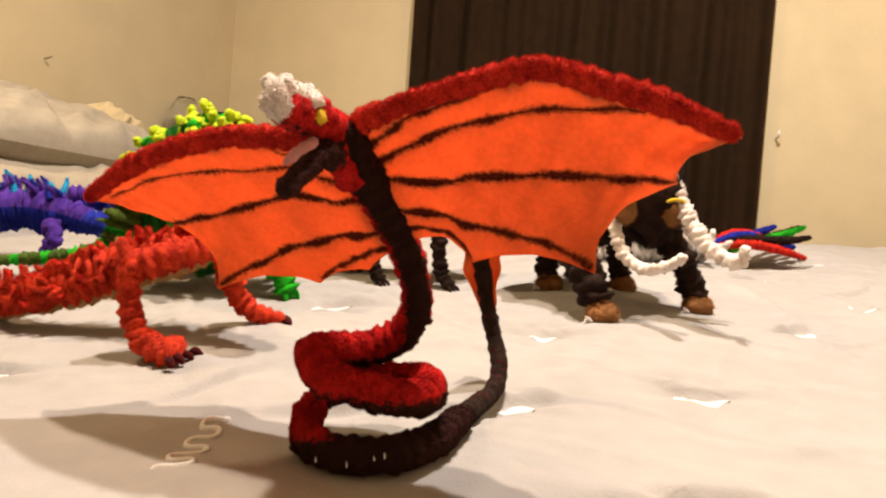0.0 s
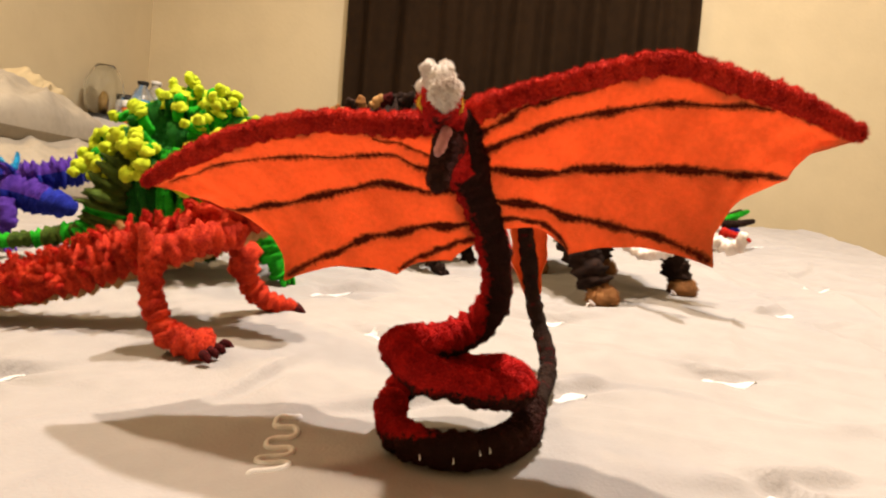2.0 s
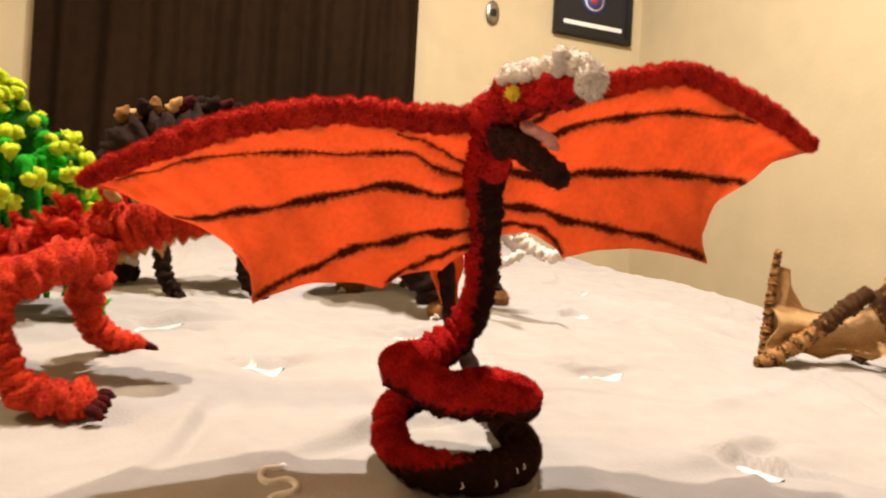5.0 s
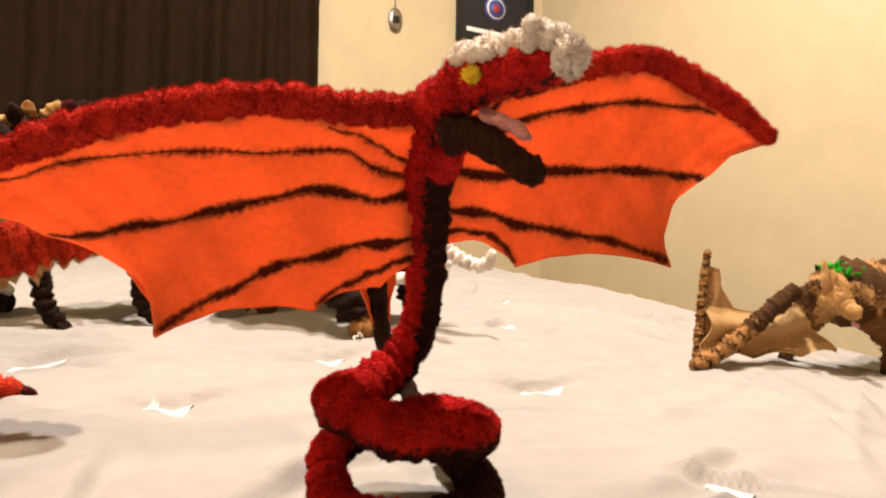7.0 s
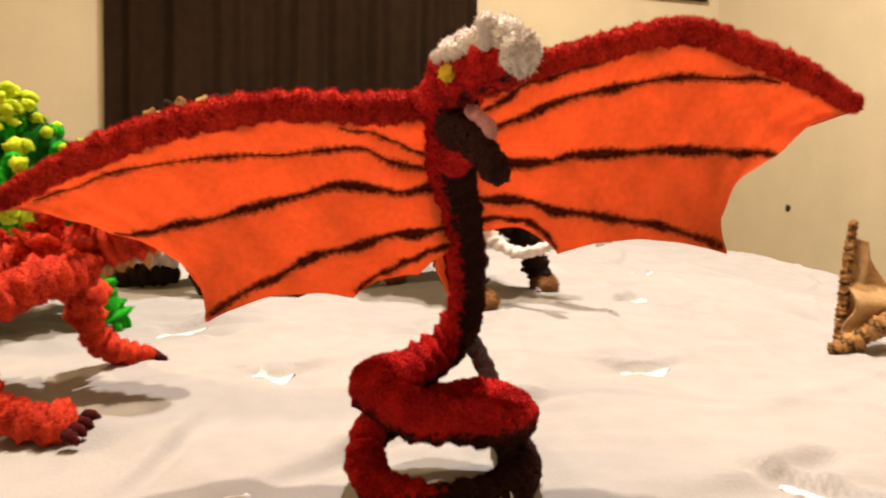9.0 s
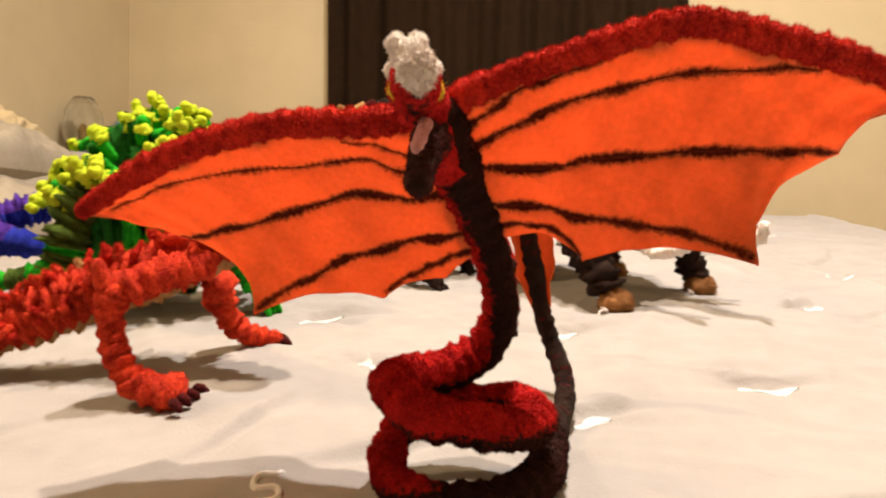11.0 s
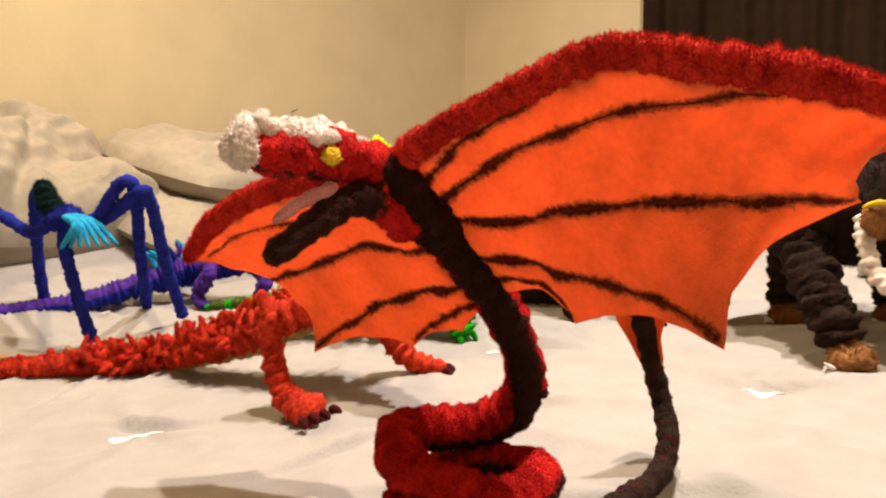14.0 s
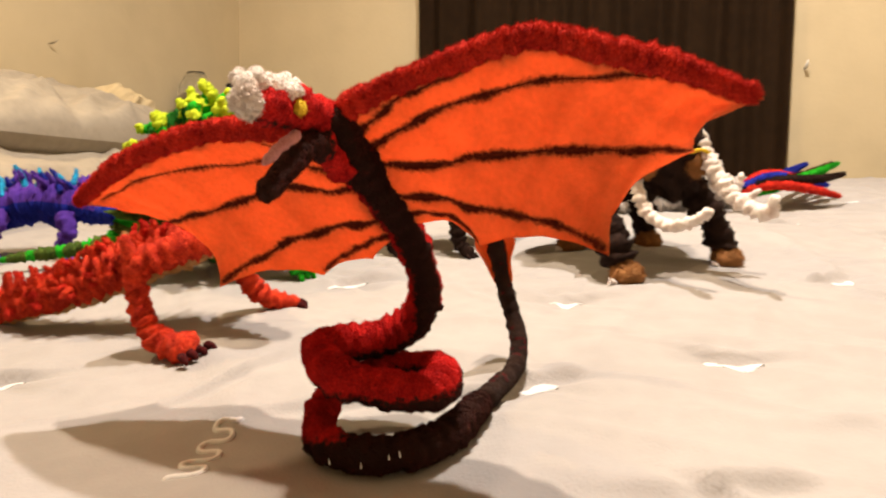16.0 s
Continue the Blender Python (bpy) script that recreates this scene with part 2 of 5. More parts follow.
def tube_arrays(points, mats_of=None, wrap=0.0085, bumpy=0.10, fuzz=2.2, length=0.0012, segs=14, step=None, flat=1.0, up=(0, 0, 1), rounded=True, pile=None):
    """A wrapped pipe-cleaner tube: rings along a spline, swollen wrap by wrap, and loose fibres. mats_of(s, c): the
    material's number from the way along (0 to 1) and the cosine to up."""
    c = spline(points, step or max(0.0010, wrap / 4.5))
    r, c = np.maximum(c[:, 3], 0.0004), c[:, :3]
    n = len(c)
    tan = np.gradient(c, axis=0)
    tan /= np.linalg.norm(tan, axis=1)[:, None] + 1e-12
    ref = np.asarray(up, float)
    side = np.cross(tan, ref)
    for i in range(n):
        if np.linalg.norm(side[i]) < 0.15:
            side[i] = side[i - 1] if i else np.cross(tan[i], (1, 0.01, 0.3))
        elif i and side[i] @ side[i - 1] < 0:
            side[i] = -side[i]
    for _ in range(6):
        side[1:-1] = (side[:-2] + 2 * side[1:-1] + side[2:]) / 4
    side -= (side * tan).sum(1)[:, None] * tan
    side /= np.linalg.norm(side, axis=1)[:, None] + 1e-12
    top = np.cross(side, tan)
    top *= np.where((top @ ref) < 0, -1, 1)[:, None] if np.all((top @ ref) < 0) else 1
    s = np.r_[0, np.cumsum(np.linalg.norm(np.diff(c, axis=0), axis=1))]
    th = np.arange(segs) * 2 * np.pi / segs
    drift = np.cumsum(RNG.normal(0, 0.16, n)) + 1.1 * np.sin(s * 70 + RNG.random() * 6)
    phase = 2 * np.pi * s[:, None] / wrap + th[None] + drift[:, None] + 0.9 * np.sin(2 * th[None] + s[:, None] * 140 + RNG.random() * 6) + 0.6 * np.sin(3 * th[None] - s[:, None] * 210)
    turn_no = np.floor(phase / (2 * np.pi)).astype(int)
    each = RNG.random(4096)[(turn_no * 7 + 31) % 4096]
    swell = 1 + bumpy * (0.35 + 1.1 * each) * (0.7 * (np.abs(np.sin(phase / 2)) * 2 - 1.2) - 0.3 * np.cos(phase)) + bumpy * 0.8 * (each - 0.5) + bumpy * 0.5 * RNG.standard_normal((n, segs))
    lump = 1 + 0.05 * np.sin(s * 230 + RNG.random() * 6) + 0.04 * np.sin(s * 610)
    rr = r[:, None] * swell * lump[:, None]
    if rounded:
        for e, k in ((0, 0.45), (1, 0.8), (n - 1, 0.45), (n - 2, 0.8)):
            rr[e] *= k
    d = side[:, None] * np.sin(th)[None, :, None] + top[:, None] * np.cos(th)[None, :, None] * flat
    v = c[:, None] + d * rr[..., None]
    verts = v.reshape(-1, 3)
    i, j = np.meshgrid(np.arange(n - 1), np.arange(segs), indexing="ij")
    k = (j + 1) % segs
    faces = np.stack([i * segs + j, i * segs + k, (i + 1) * segs + k, (i + 1) * segs + j], -1).reshape(-1, 4)
    centre = (i / max(1, n - 1), np.cos(th[j] + np.pi / segs))
    index = (mats_of(*centre) if mats_of else np.zeros(i.shape)).astype(int).reshape(-1)
    fl = faces.tolist() + [list(range(segs))[::-1], list(range((n - 1) * segs, n * segs))]
    index = np.r_[index, index[0], index[-1]]
    shade = pile(np.repeat(np.arange(n)[:, None] / max(1, n - 1), segs, 1), np.repeat(np.cos(th)[None], n, 0)).reshape(-1) if pile else None
    if fuzz:
        area = (2 * np.pi * r.mean() * s[-1]) * 1e6
        m = int(area * fuzz)
        f = RNG.integers(0, len(faces), m)
        a, b = RNG.random((2, m, 1))
        q = verts[faces[f]]
        p = (q[:, 0] * (1 - a) + q[:, 1] * a) * (1 - b) + (q[:, 3] * (1 - a) + q[:, 2] * a) * b
        out = p - c[f // segs]
        out /= np.linalg.norm(out, axis=1)[:, None] + 1e-9
        tip = out + 0.7 * RNG.standard_normal((m, 3))
        tip /= np.linalg.norm(tip, axis=1)[:, None]
        across = np.cross(tip, RNG.standard_normal((m, 3)))
        across /= np.linalg.norm(across, axis=1)[:, None] + 1e-9
        long = length * (0.5 + 0.9 * RNG.random((m, 1)))
        w = 0.00015
        root = p - out * 0.0003
        tri = np.stack([root - across * w, root + across * w, root + tip * long], 1).reshape(-1, 3)
        base = len(verts)
        verts = np.vstack([verts, tri])
        fl += (base + np.arange(3 * m).reshape(-1, 3)).tolist()
        index = np.r_[index, index[f]]
        if pile:
            shade = np.r_[shade, np.repeat(shade[faces[f, 0]], 3)]
    return verts, fl, index, shade


def tube(name, points, mats, parent, label="", **kw):
    """A pipe-cleaner part; points in the same frame as the base of the thing it belongs to."""
    v, f, i, shade = tube_arrays(points, **kw)
    base = parent.get("base") or (parent.parent.get("base") if parent.parent else (0, 0, 0))
    return mesh_object(name, v - np.array(base), f, mats, i, parent, label, pile=shade)


def blob(name, centre, size, mats, parent, label="", fuzz=1.0, length=0.002, lumps=0.12, turn=0.0, rings=14, segs=20):
    """A lumpy rounded wad of chenille."""
    th, ph = np.meshgrid(np.linspace(0, np.pi, rings), np.arange(segs) * 2 * np.pi / segs, indexing="ij")
    d = np.stack([np.sin(th) * np.cos(ph), np.sin(th) * np.sin(ph), np.cos(th)], -1)
    k = 1 + lumps * (np.sin(d[..., 0] * 7 + 1) * np.sin(d[..., 1] * 9) + 0.6 * np.sin(d[..., 2] * 13 + d[..., 0] * 8)) + 0.25 * lumps * RNG.standard_normal(th.shape)
    k[0], k[-1] = k[0].mean(), k[-1].mean()
    v = d * k[..., None] * np.asarray(size)
    ca, sa = math.cos(turn), math.sin(turn)
    v = (v @ np.array(((ca, sa, 0), (-sa, ca, 0), (0, 0, 1)))).reshape(-1, 3)
    i, j = np.meshgrid(np.arange(rings - 1), np.arange(segs), indexing="ij")
    faces = np.stack([i * segs + j, (i + 1) * segs + j, (i + 1) * segs + (j + 1) % segs, i * segs + (j + 1) % segs], -1).reshape(-1, 4)
    fl = faces.tolist()
    m = int(4 * np.pi * np.mean(size) ** 2 * 1e6 * fuzz)
    if m:
        f = RNG.integers(0, len(faces), m)
        q = v[faces[f]]
        w4 = RNG.dirichlet((1, 1, 1, 1), m)
        p = (q * w4[..., None]).sum(1)
        out = p / (np.linalg.norm(p, axis=1)[:, None] + 1e-9)
        tip = out + 0.5 * RNG.standard_normal((m, 3))
        across = np.cross(tip, RNG.standard_normal((m, 3)))
        across /= np.linalg.norm(across, axis=1)[:, None] + 1e-9
        tri = np.stack([p - across * 0.00018, p + across * 0.00018, p + tip * length * (0.4 + RNG.random((m, 1)))], 1).reshape(-1, 3)
        n0 = len(v)
        v = np.vstack([v, tri])
        fl += (n0 + np.arange(3 * m).reshape(-1, 3)).tolist()
    base = parent.get("base") or (parent.parent.get("base") if parent.parent else (0, 0, 0))
    return mesh_object(name, v + np.asarray(centre) - np.array(base), fl, mats, None, parent, label)


def box(name, lo, hi, mat, parent=None, label="", bevel=0.002):
    bm = bmesh.new()
    bmesh.ops.create_cube(bm, size=1)
    lo, hi = Vector(lo), Vector(hi)
    for v in bm.verts:
        v.co = Vector(((lo[k] + hi[k]) / 2 + v.co[k] * (hi[k] - lo[k]) for k in range(3)))
    if bevel:
        bmesh.ops.bevel(bm, geom=bm.edges[:], offset=bevel, segments=2, affect="EDGES")
    me = bpy.data.meshes.new(name)
    bm.to_mesh(me)
    bm.free()
    me.materials.append(mat)
    ob = new(name, me)
    if parent is not None:
        ob.parent = parent
    return tagged(ob, label) if label else ob


def lathe(name, profile, mat, parent=None, label="", segs=32, centre=(0, 0, 0)):
    """A turned form from rows of (radius, height)."""
    p = np.array(profile, float)
    ph = np.arange(segs) * 2 * np.pi / segs
    v = np.stack([p[:, 0, None] * np.cos(ph), p[:, 0, None] * np.sin(ph), np.repeat(p[:, 1, None], segs, 1)], -1).reshape(-1, 3) + np.array(centre)
    n = len(p)
    i, j = np.meshgrid(np.arange(n - 1), np.arange(segs), indexing="ij")
    f = np.stack([i * segs + j, i * segs + (j + 1) % segs, (i + 1) * segs + (j + 1) % segs, (i + 1) * segs + j], -1).reshape(-1, 4).tolist()
    f += [list(range(segs))[::-1], list(range((n - 1) * segs, n * segs))]
    return mesh_object(name, v, f, mat, None, parent, label)


# ---- room ----
X0, X1, Y0, Y1, FLOOR = -1.16, 1.187, -1.6, 2.08, -0.52
floor = box("floor", (X0 - 0.1, Y0 - 0.1, FLOOR - 0.08), (X1 + 0.1, Y1 + 0.1, FLOOR), FLOORING, bevel=0)
tagged(floor, "dark wooden floor beside the bed", "floor", kind="structure")
ceiling = box("ceiling", (X0 - 0.1, Y0 - 0.1, CEIL), (X1 + 0.1, Y1 + 0.1, CEIL + 0.08), CEILING, bevel=0)
tagged(ceiling, "plain pale painted ceiling", "ceiling", kind="structure")
for nm, lo, hi in (
    ("wall_north", (X0 - 0.1, Y1, FLOOR), (X1 + 0.1, Y1 + 0.1, CEIL)),
    ("wall_south", (X0 - 0.1, Y0 - 0.1, FLOOR), (X1 + 0.1, Y0, CEIL)),
    ("wall_west", (X0 - 0.1, Y0, FLOOR), (X0, Y1, CEIL)),
    ("wall_east", (X1, Y0, FLOOR), (X1 + 0.1, Y1, CEIL)),
):
    tagged(box(nm, lo, hi, WALL, bevel=0), "cream painted plaster bedroom wall, slightly uneven", "wall", kind="structure")

for lx, ly in BULBS:
    root = thing("ceiling_lamp", (lx, ly, CEIL), "round ceiling lamp giving warm light", "lamp", "ceiling lamps", on_bed=False)
    lathe("mount", [(0.0, 0.0), (0.05, 0.0), (0.055, -0.012), (0.02, -0.02), (0.0, -0.02)], METAL, root)
    lathe("bulb_glass", [(0.018, -0.02), (0.03, -0.035), (0.036, -0.055), (0.028, -0.072), (0.0, -0.078)], BULB, root)
sconce = thing("wall_lamp", (X0, WALL_LAMP[1], WALL_LAMP[2]), "small warm wall lamp above the pillows", "lamp", on_bed=False)
lathe("wall_plate", [(0.0, 0.0), (0.04, 0.0), (0.042, 0.008), (0.012, 0.014), (0.01, 0.085), (0.0, 0.085)], METAL, sconce).rotation_euler = (0, radians(90), 0)
lathe("bulb_glass", [(0.012, 0.060), (0.03, 0.070), (0.036, 0.090), (0.028, 0.105), (0.0, 0.108)], BULB, sconce).rotation_euler = (0, radians(90), 0)


# ---- bed ----
def creases(x, y, scale, stretch=0.5, seed=0.0):
    """Ridged folds of cloth, 0 to about 1, over arrays of places."""
    flat = [noise.ridged_multi_fractal((a * scale, b * scale * stretch, seed), 1.0, 2.1, 3, 1.0, 2.0) for a, b in zip(np.ravel(x), np.ravel(y))]
    return np.reshape(flat, np.shape(x)) / 2.5


def bed_height(x, y):
    """Height of the duvet in the room, with its slope, the rise to the pillows, dimples and creases."""
    z = 0.1261 * y + 0.0017 * x
    k = np.clip((-0.68 - x) / 0.32, 0, 1)
    z = z + 0.12 * k * k * (3 - 2 * k)
    z = z + 0.0035 * np.sin(x * 9 + 1.3) * np.sin(y * 7.5 + 0.4) * np.clip(np.hypot(x + 0.05, y - 0.5) * 2.5, 0.2, 1.6)
    for fx, fy, ph, am in ((26, 11, 0.3, 0.0034), (-13, 24, 1.9, 0.0030), (38, -22, 4.1, 0.0020), (17, 31, 5.2, 0.0022)):
        w = np.sin(fx * x + fy * y + ph + 1.8 * np.sin(7 * x - 4 * y + ph) + 1.1 * np.sin(9 * y + 3 * x))
        z = z + am * np.exp(-((w / 0.22) ** 2)) * (0.5 + 0.5 * np.sin(5 * x + 6 * y + 2 * ph))
    z = z + 0.0016 * np.sin(21 * x + 9 * y + 2 * np.sin(5 * y)) + 0.0012 * np.sin(33 * y - 14 * x + 1.7 * np.sin(8 * x))
    z = z - 0.003 + 0.0105 * creases(0.8 * x + 0.6 * y, 0.8 * y - 0.6 * x, 5.5, 0.35)
    for mx, my, a in MOTIFS:
        dx, dy = x - mx, y - my
        q = dx * dx + dy * dy
        z = z - 0.006 * np.exp(-q / 0.0009)
        if (mx, my) == MOTIFS[0][:2]:
            continue
        ang = np.arctan2(dy, dx)
        z = z + 0.0040 * np.cos(5 * ang + a * 9 + 1.2 * np.sin(2 * ang)) * np.exp(-np.sqrt(q) / 0.05) * (1 - np.exp(-q / 0.0004))
        # a slit fold beyond the sewn patch
        u, w = dx * math.cos(a + 0.2) + dy * math.sin(a + 0.2), dy * math.cos(a + 0.2) - dx * math.sin(a + 0.2)
        w = w - 0.006 - 0.004 * np.sin(u * 60 + a * 5)
        lip = np.exp(-(((u + 0.012 * math.sin(a * 40)) / 0.030) ** 2))
        z = z + 0.0085 * lip * np.where(w > 0, np.exp(-w / 0.016), np.exp(w / 0.0022))
        z = z - 0.0030 * lip * np.exp(-(((w + 0.004) / 0.004) ** 2))
    for fx, fy, a, long, tall in FOLDS:
        dx, dy = x - fx, y - fy
        u, w = dx * math.cos(a) + dy * math.sin(a), dy * math.cos(a) - dx * math.sin(a)
        w = w - 0.010 * np.sin(u * 28 + a * 5)
        z = z + tall * np.exp(-((u / long) ** 2)) * (np.where(w > 0, np.exp(-w / 0.014), np.exp(w / 0.004)) - 0.6 * np.exp(-(((w + 0.007) / 0.006) ** 2)))
    edge = np.minimum(np.minimum(0.665 - x, 1.70 - y), y + 0.62)
    drop = np.clip(0.05 - edge, 0, 0.05) / 0.05
    return z - 0.045 * drop**2


def to_room(x, y):
    p = BED @ Vector((x, y, 0))
    return p.x, p.y


# Tufts with a sewn squiggle, in the bed's frame, and the squiggle's direction.
TUFTS = [(-0.041, 0.427, 1.53), (0.262, 0.572, -0.25), (0.205, 0.385, -0.85), (-0.228, 0.513, 0.55), (0.161, 0.722, -0.2), (0.633, 1.234, 0.1),
         (0.556, 0.940, -0.3), (0.493, 1.104, 0.2), (0.006, 0.638, -0.25), (-0.046, 0.764, 0.1), (0.128, 0.528, 0.05), (-0.60, 0.80, 0.2),
         (-0.36, 0.66, -0.3), (0.42, 0.78, 0.4), (0.35, 1.32, -0.2), (-0.20, 1.02, 0.3), (0.10, 1.05, -0.4), (0.44, 0.36, 0.7), (-0.66, 1.10, 0.4), (-0.33, 0.30, 0.5),
         (-0.75, 0.95, -0.2), (-0.50, 1.25, 0.3), (0.72, 0.66, 0.2)]
MOTIFS = [(*to_room(x, y), a) for x, y, a in TUFTS]

# Short sharp folds: place, direction, half length and height.
FR = random.Random(21)
FOLDS = [(FR.uniform(-0.75, 0.60), FR.uniform(0.30, 1.35), FR.uniform(-1.2, 1.2), FR.uniform(0.03, 0.09), FR.uniform(0.003, 0.006)) for _ in range(34)]
FOLDS = [f for f in FOLDS if math.hypot(f[0] + 0.124, f[1] - 0.412) > 0.11]
FOLDS += [(-0.085, 0.495, 0.9, 0.045, 0.006), (-0.175, 0.49, 1.1, 0.045, 0.006), (-0.04, 0.505, 0.6, 0.06, 0.006)]
NX, NY = 560, 700
gx, gy = np.meshgrid(np.linspace(X0 + 0.03, 0.675, NX), np.linspace(-0.63, 1.71, NY), indexing="ij")
gz = bed_height(gx, gy)
sheet = np.stack([gx, gy, gz], -1).reshape(-1, 3)
i, j = np.meshgrid(np.arange(NX - 1), np.arange(NY - 1), indexing="ij")
faces = np.stack([i * NY + j, (i + 1) * NY + j, (i + 1) * NY + j + 1, i * NY + j + 1], -1).reshape(-1, 4).tolist()
rim = [(a, 0) for a in range(NX)] + [(NX - 1, b) for b in range(1, NY)] + [(a, NY - 1) for a in range(NX - 2, -1, -1)] + [(0, b) for b in range(NY - 2, 0, -1)]
top = [a * NY + b for a, b in rim]
n0 = len(sheet)
skirt = sheet[top].copy()
cx, cy = gx.mean(), gy.mean()
skirt[:, 2] = FLOOR + 0.06 + 0.01 * np.sin(np.arange(len(top)) * 0.09)
skirt[:, :2] += 0.008 * np.sin(np.arange(len(top)) * 0.11)[:, None]
faces += [[top[k], n0 + k, n0 + (k + 1) % len(top), top[(k + 1) % len(top)]] for k in range(len(top))]
bed = thing("bed", (0, 0, FLOOR), "large bed with a rumpled taupe tufted duvet", "bed", on_bed=False)
mesh_object("duvet", np.vstack([sheet, skirt]) - np.array((0, 0, FLOOR)), faces, SHEET, None, bed, "taupe cotton duvet with small dimples and creases")
box("bed_base", (X0 + 0.06, -0.55, 0.0), (0.60, 1.62, 0.30), WOOD, bed)


def squiggle(x, y, ang, waves=4.2, wide=0.0040, half=0.0021):
    """A sewn serpentine of white thread lying on the duvet."""
    n, long = 160, 0.062
    s = np.linspace(-0.5, 0.5, n)
    turn = s * waves * 2 * np.pi
    u, w = s * long - 0.0016 * np.sin(2 * turn), wide * np.sin(turn) * (1 - 0.4 * s)
    px, py = x + u * math.cos(ang) - w * math.sin(ang), y + u * math.sin(ang) + w * math.cos(ang)
    cc = np.stack([px, py], 1)
    t = np.gradient(cc, axis=0)
    t /= np.linalg.norm(t, axis=1)[:, None]
    nrm = np.stack([-t[:, 1], t[:, 0]], 1) * half
    rows = []
    for k, lift in ((-1.0, -0.0006), (-0.7, 0.0012), (0.0, 0.0017), (0.7, 0.0012), (1.0, -0.0006)):
        q = cc + nrm * k
        pts = [BED @ Vector((a, b, 0)) for a, b in q]
        rx, ry = np.array([p.x for p in pts]), np.array([p.y for p in pts])
        rows.append(np.stack([rx, ry, bed_height(rx, ry) + lift - 0.003 * np.clip((np.abs(s) - 0.485) / 0.015, 0, 1)], 1))
    v = np.stack(rows, 1).reshape(-1, 3)
    f = [[a * 5 + b, a * 5 + b + 1, (a + 1) * 5 + b + 1, (a + 1) * 5 + b] for a in range(n - 1) for b in range(4)]
    return mesh_object("embroidered_squiggle", v - np.array((0, 0, FLOOR)), f, THREAD, None, bed, "raised white thread embroidery")


def patch(x, y, ang, long, wide):
    """A worn satin-stitched patch: dense parallel threads with a ragged outline, lying in its dimple."""
    n, m = 64, 9
    s, w = np.linspace(-0.5, 0.5, n), np.linspace(-1, 1, m)
    edge = wide * np.clip(np.cos(s * np.pi * 0.98), 0.06, 1) ** 0.55 * (1 + 0.22 * RNG.standard_normal(n) * (np.arange(n) % 4 < 2)) * (0.72 + 0.35 * np.sin(s * 7 + ang * 30))
    bend = 0.0030 * np.sin(s * 5 + ang * 11)
    u, v = (s * long)[:, None] + 0.0012 * w[None], bend[:, None] - 0.007 + edge[:, None] * w[None]
    pts = [BED @ Vector((x + c * math.cos(ang) - d * math.sin(ang), y + c * math.sin(ang) + d * math.cos(ang), 0)) for c, d in zip(u.ravel(), v.ravel())]
    rx, ry = np.array([p.x for p in pts]), np.array([p.y for p in pts])
    dome = (1 - w**4)[None] * (0.0010 + 0.0004 * np.sin(s * 190)[:, None]) + 0.0002
    verts = np.stack([rx, ry, bed_height(rx, ry) + dome.ravel()], 1)
    quads = [[a * m + b, a * m + b + 1, (a + 1) * m + b + 1, (a + 1) * m + b] for a in range(n - 1) for b in range(m - 1)]
    return mesh_object("embroidered_patch", verts - np.array((0, 0, FLOOR)), quads, THREAD, None, bed, "worn white satin-stitched patch")


for k, (x, y, a) in enumerate(TUFTS):
    squiggle(x - 0.0045, y, a, 3.5, 0.0074, 0.0017) if k == 0 else patch(x, y, a, 0.030 + 0.008 * math.sin(k * 2.3), 0.0066 + 0.0016 * math.sin(k * 4.1))


def cushion(name, centre, size, turn, mat, label, seed=0, lean=0.0):
    """A soft pillow with pinched corners and creases."""
    n = 80
    u, w = np.meshgrid(np.linspace(-1, 1, n), np.linspace(-1, 1, n), indexing="ij")
    pin = 1 - 0.10 * (np.abs(u) * np.abs(w)) ** 2
    puff = ((1 - u**4) * (1 - w**4)).clip(0) ** 0.5
    rg = np.random.default_rng(seed)
    k = rg.random(6) * 6
    cre = 0.09 * np.sin(5 * u + 3 * w + k[0] + 1.5 * np.sin(3 * w + k[1])) + 0.08 * np.sin(9 * w - 4 * u + k[2] + 2 * np.sin(2 * u + k[3])) + 0.05 * np.sin(15 * u + 8 * w + k[4])
    cre += 0.16 * np.abs(np.sin(3.2 * w + 1.9 * u + k[1] + 1.1 * np.sin(4 * u + k[2]))) ** 3 - 0.10 * np.exp(-(((u + 0.3 * np.sin(4 * w + k[0])) / 0.04) ** 2))
    cre -= 0.28 * np.exp(-(((w - 0.25 * np.sin(2 * u + k[5])) / 0.05) ** 2))
    cre = cre * 0.6 + 0.8 * (creases(u * size[0] + 0.4 * w * size[1], w * size[1], 4.5, 0.6, seed) - 0.5)
    x, y = u * size[0] / 2 * pin, w * size[1] / 2 * pin
    up = size[2] / 2 * (puff + cre * puff**0.5)
    lo = -size[2] / 2 * puff * 0.8
    v = np.vstack([np.stack([x, y, up], -1).reshape(-1, 3), np.stack([x, y, lo], -1).reshape(-1, 3)])
    i, j = np.meshgrid(np.arange(n - 1), np.arange(n - 1), indexing="ij")
    q = np.stack([i * n + j, (i + 1) * n + j, (i + 1) * n + j + 1, i * n + j + 1], -1).reshape(-1, 4)
    f = q.tolist() + (q[:, ::-1] + n * n).tolist()
    ob = mesh_object(name, v, f, mat)
    ob.matrix_world = pose(*centre, 0, lean, turn)
    return tagged(ob, label, "pillow", "pillows on the bed")


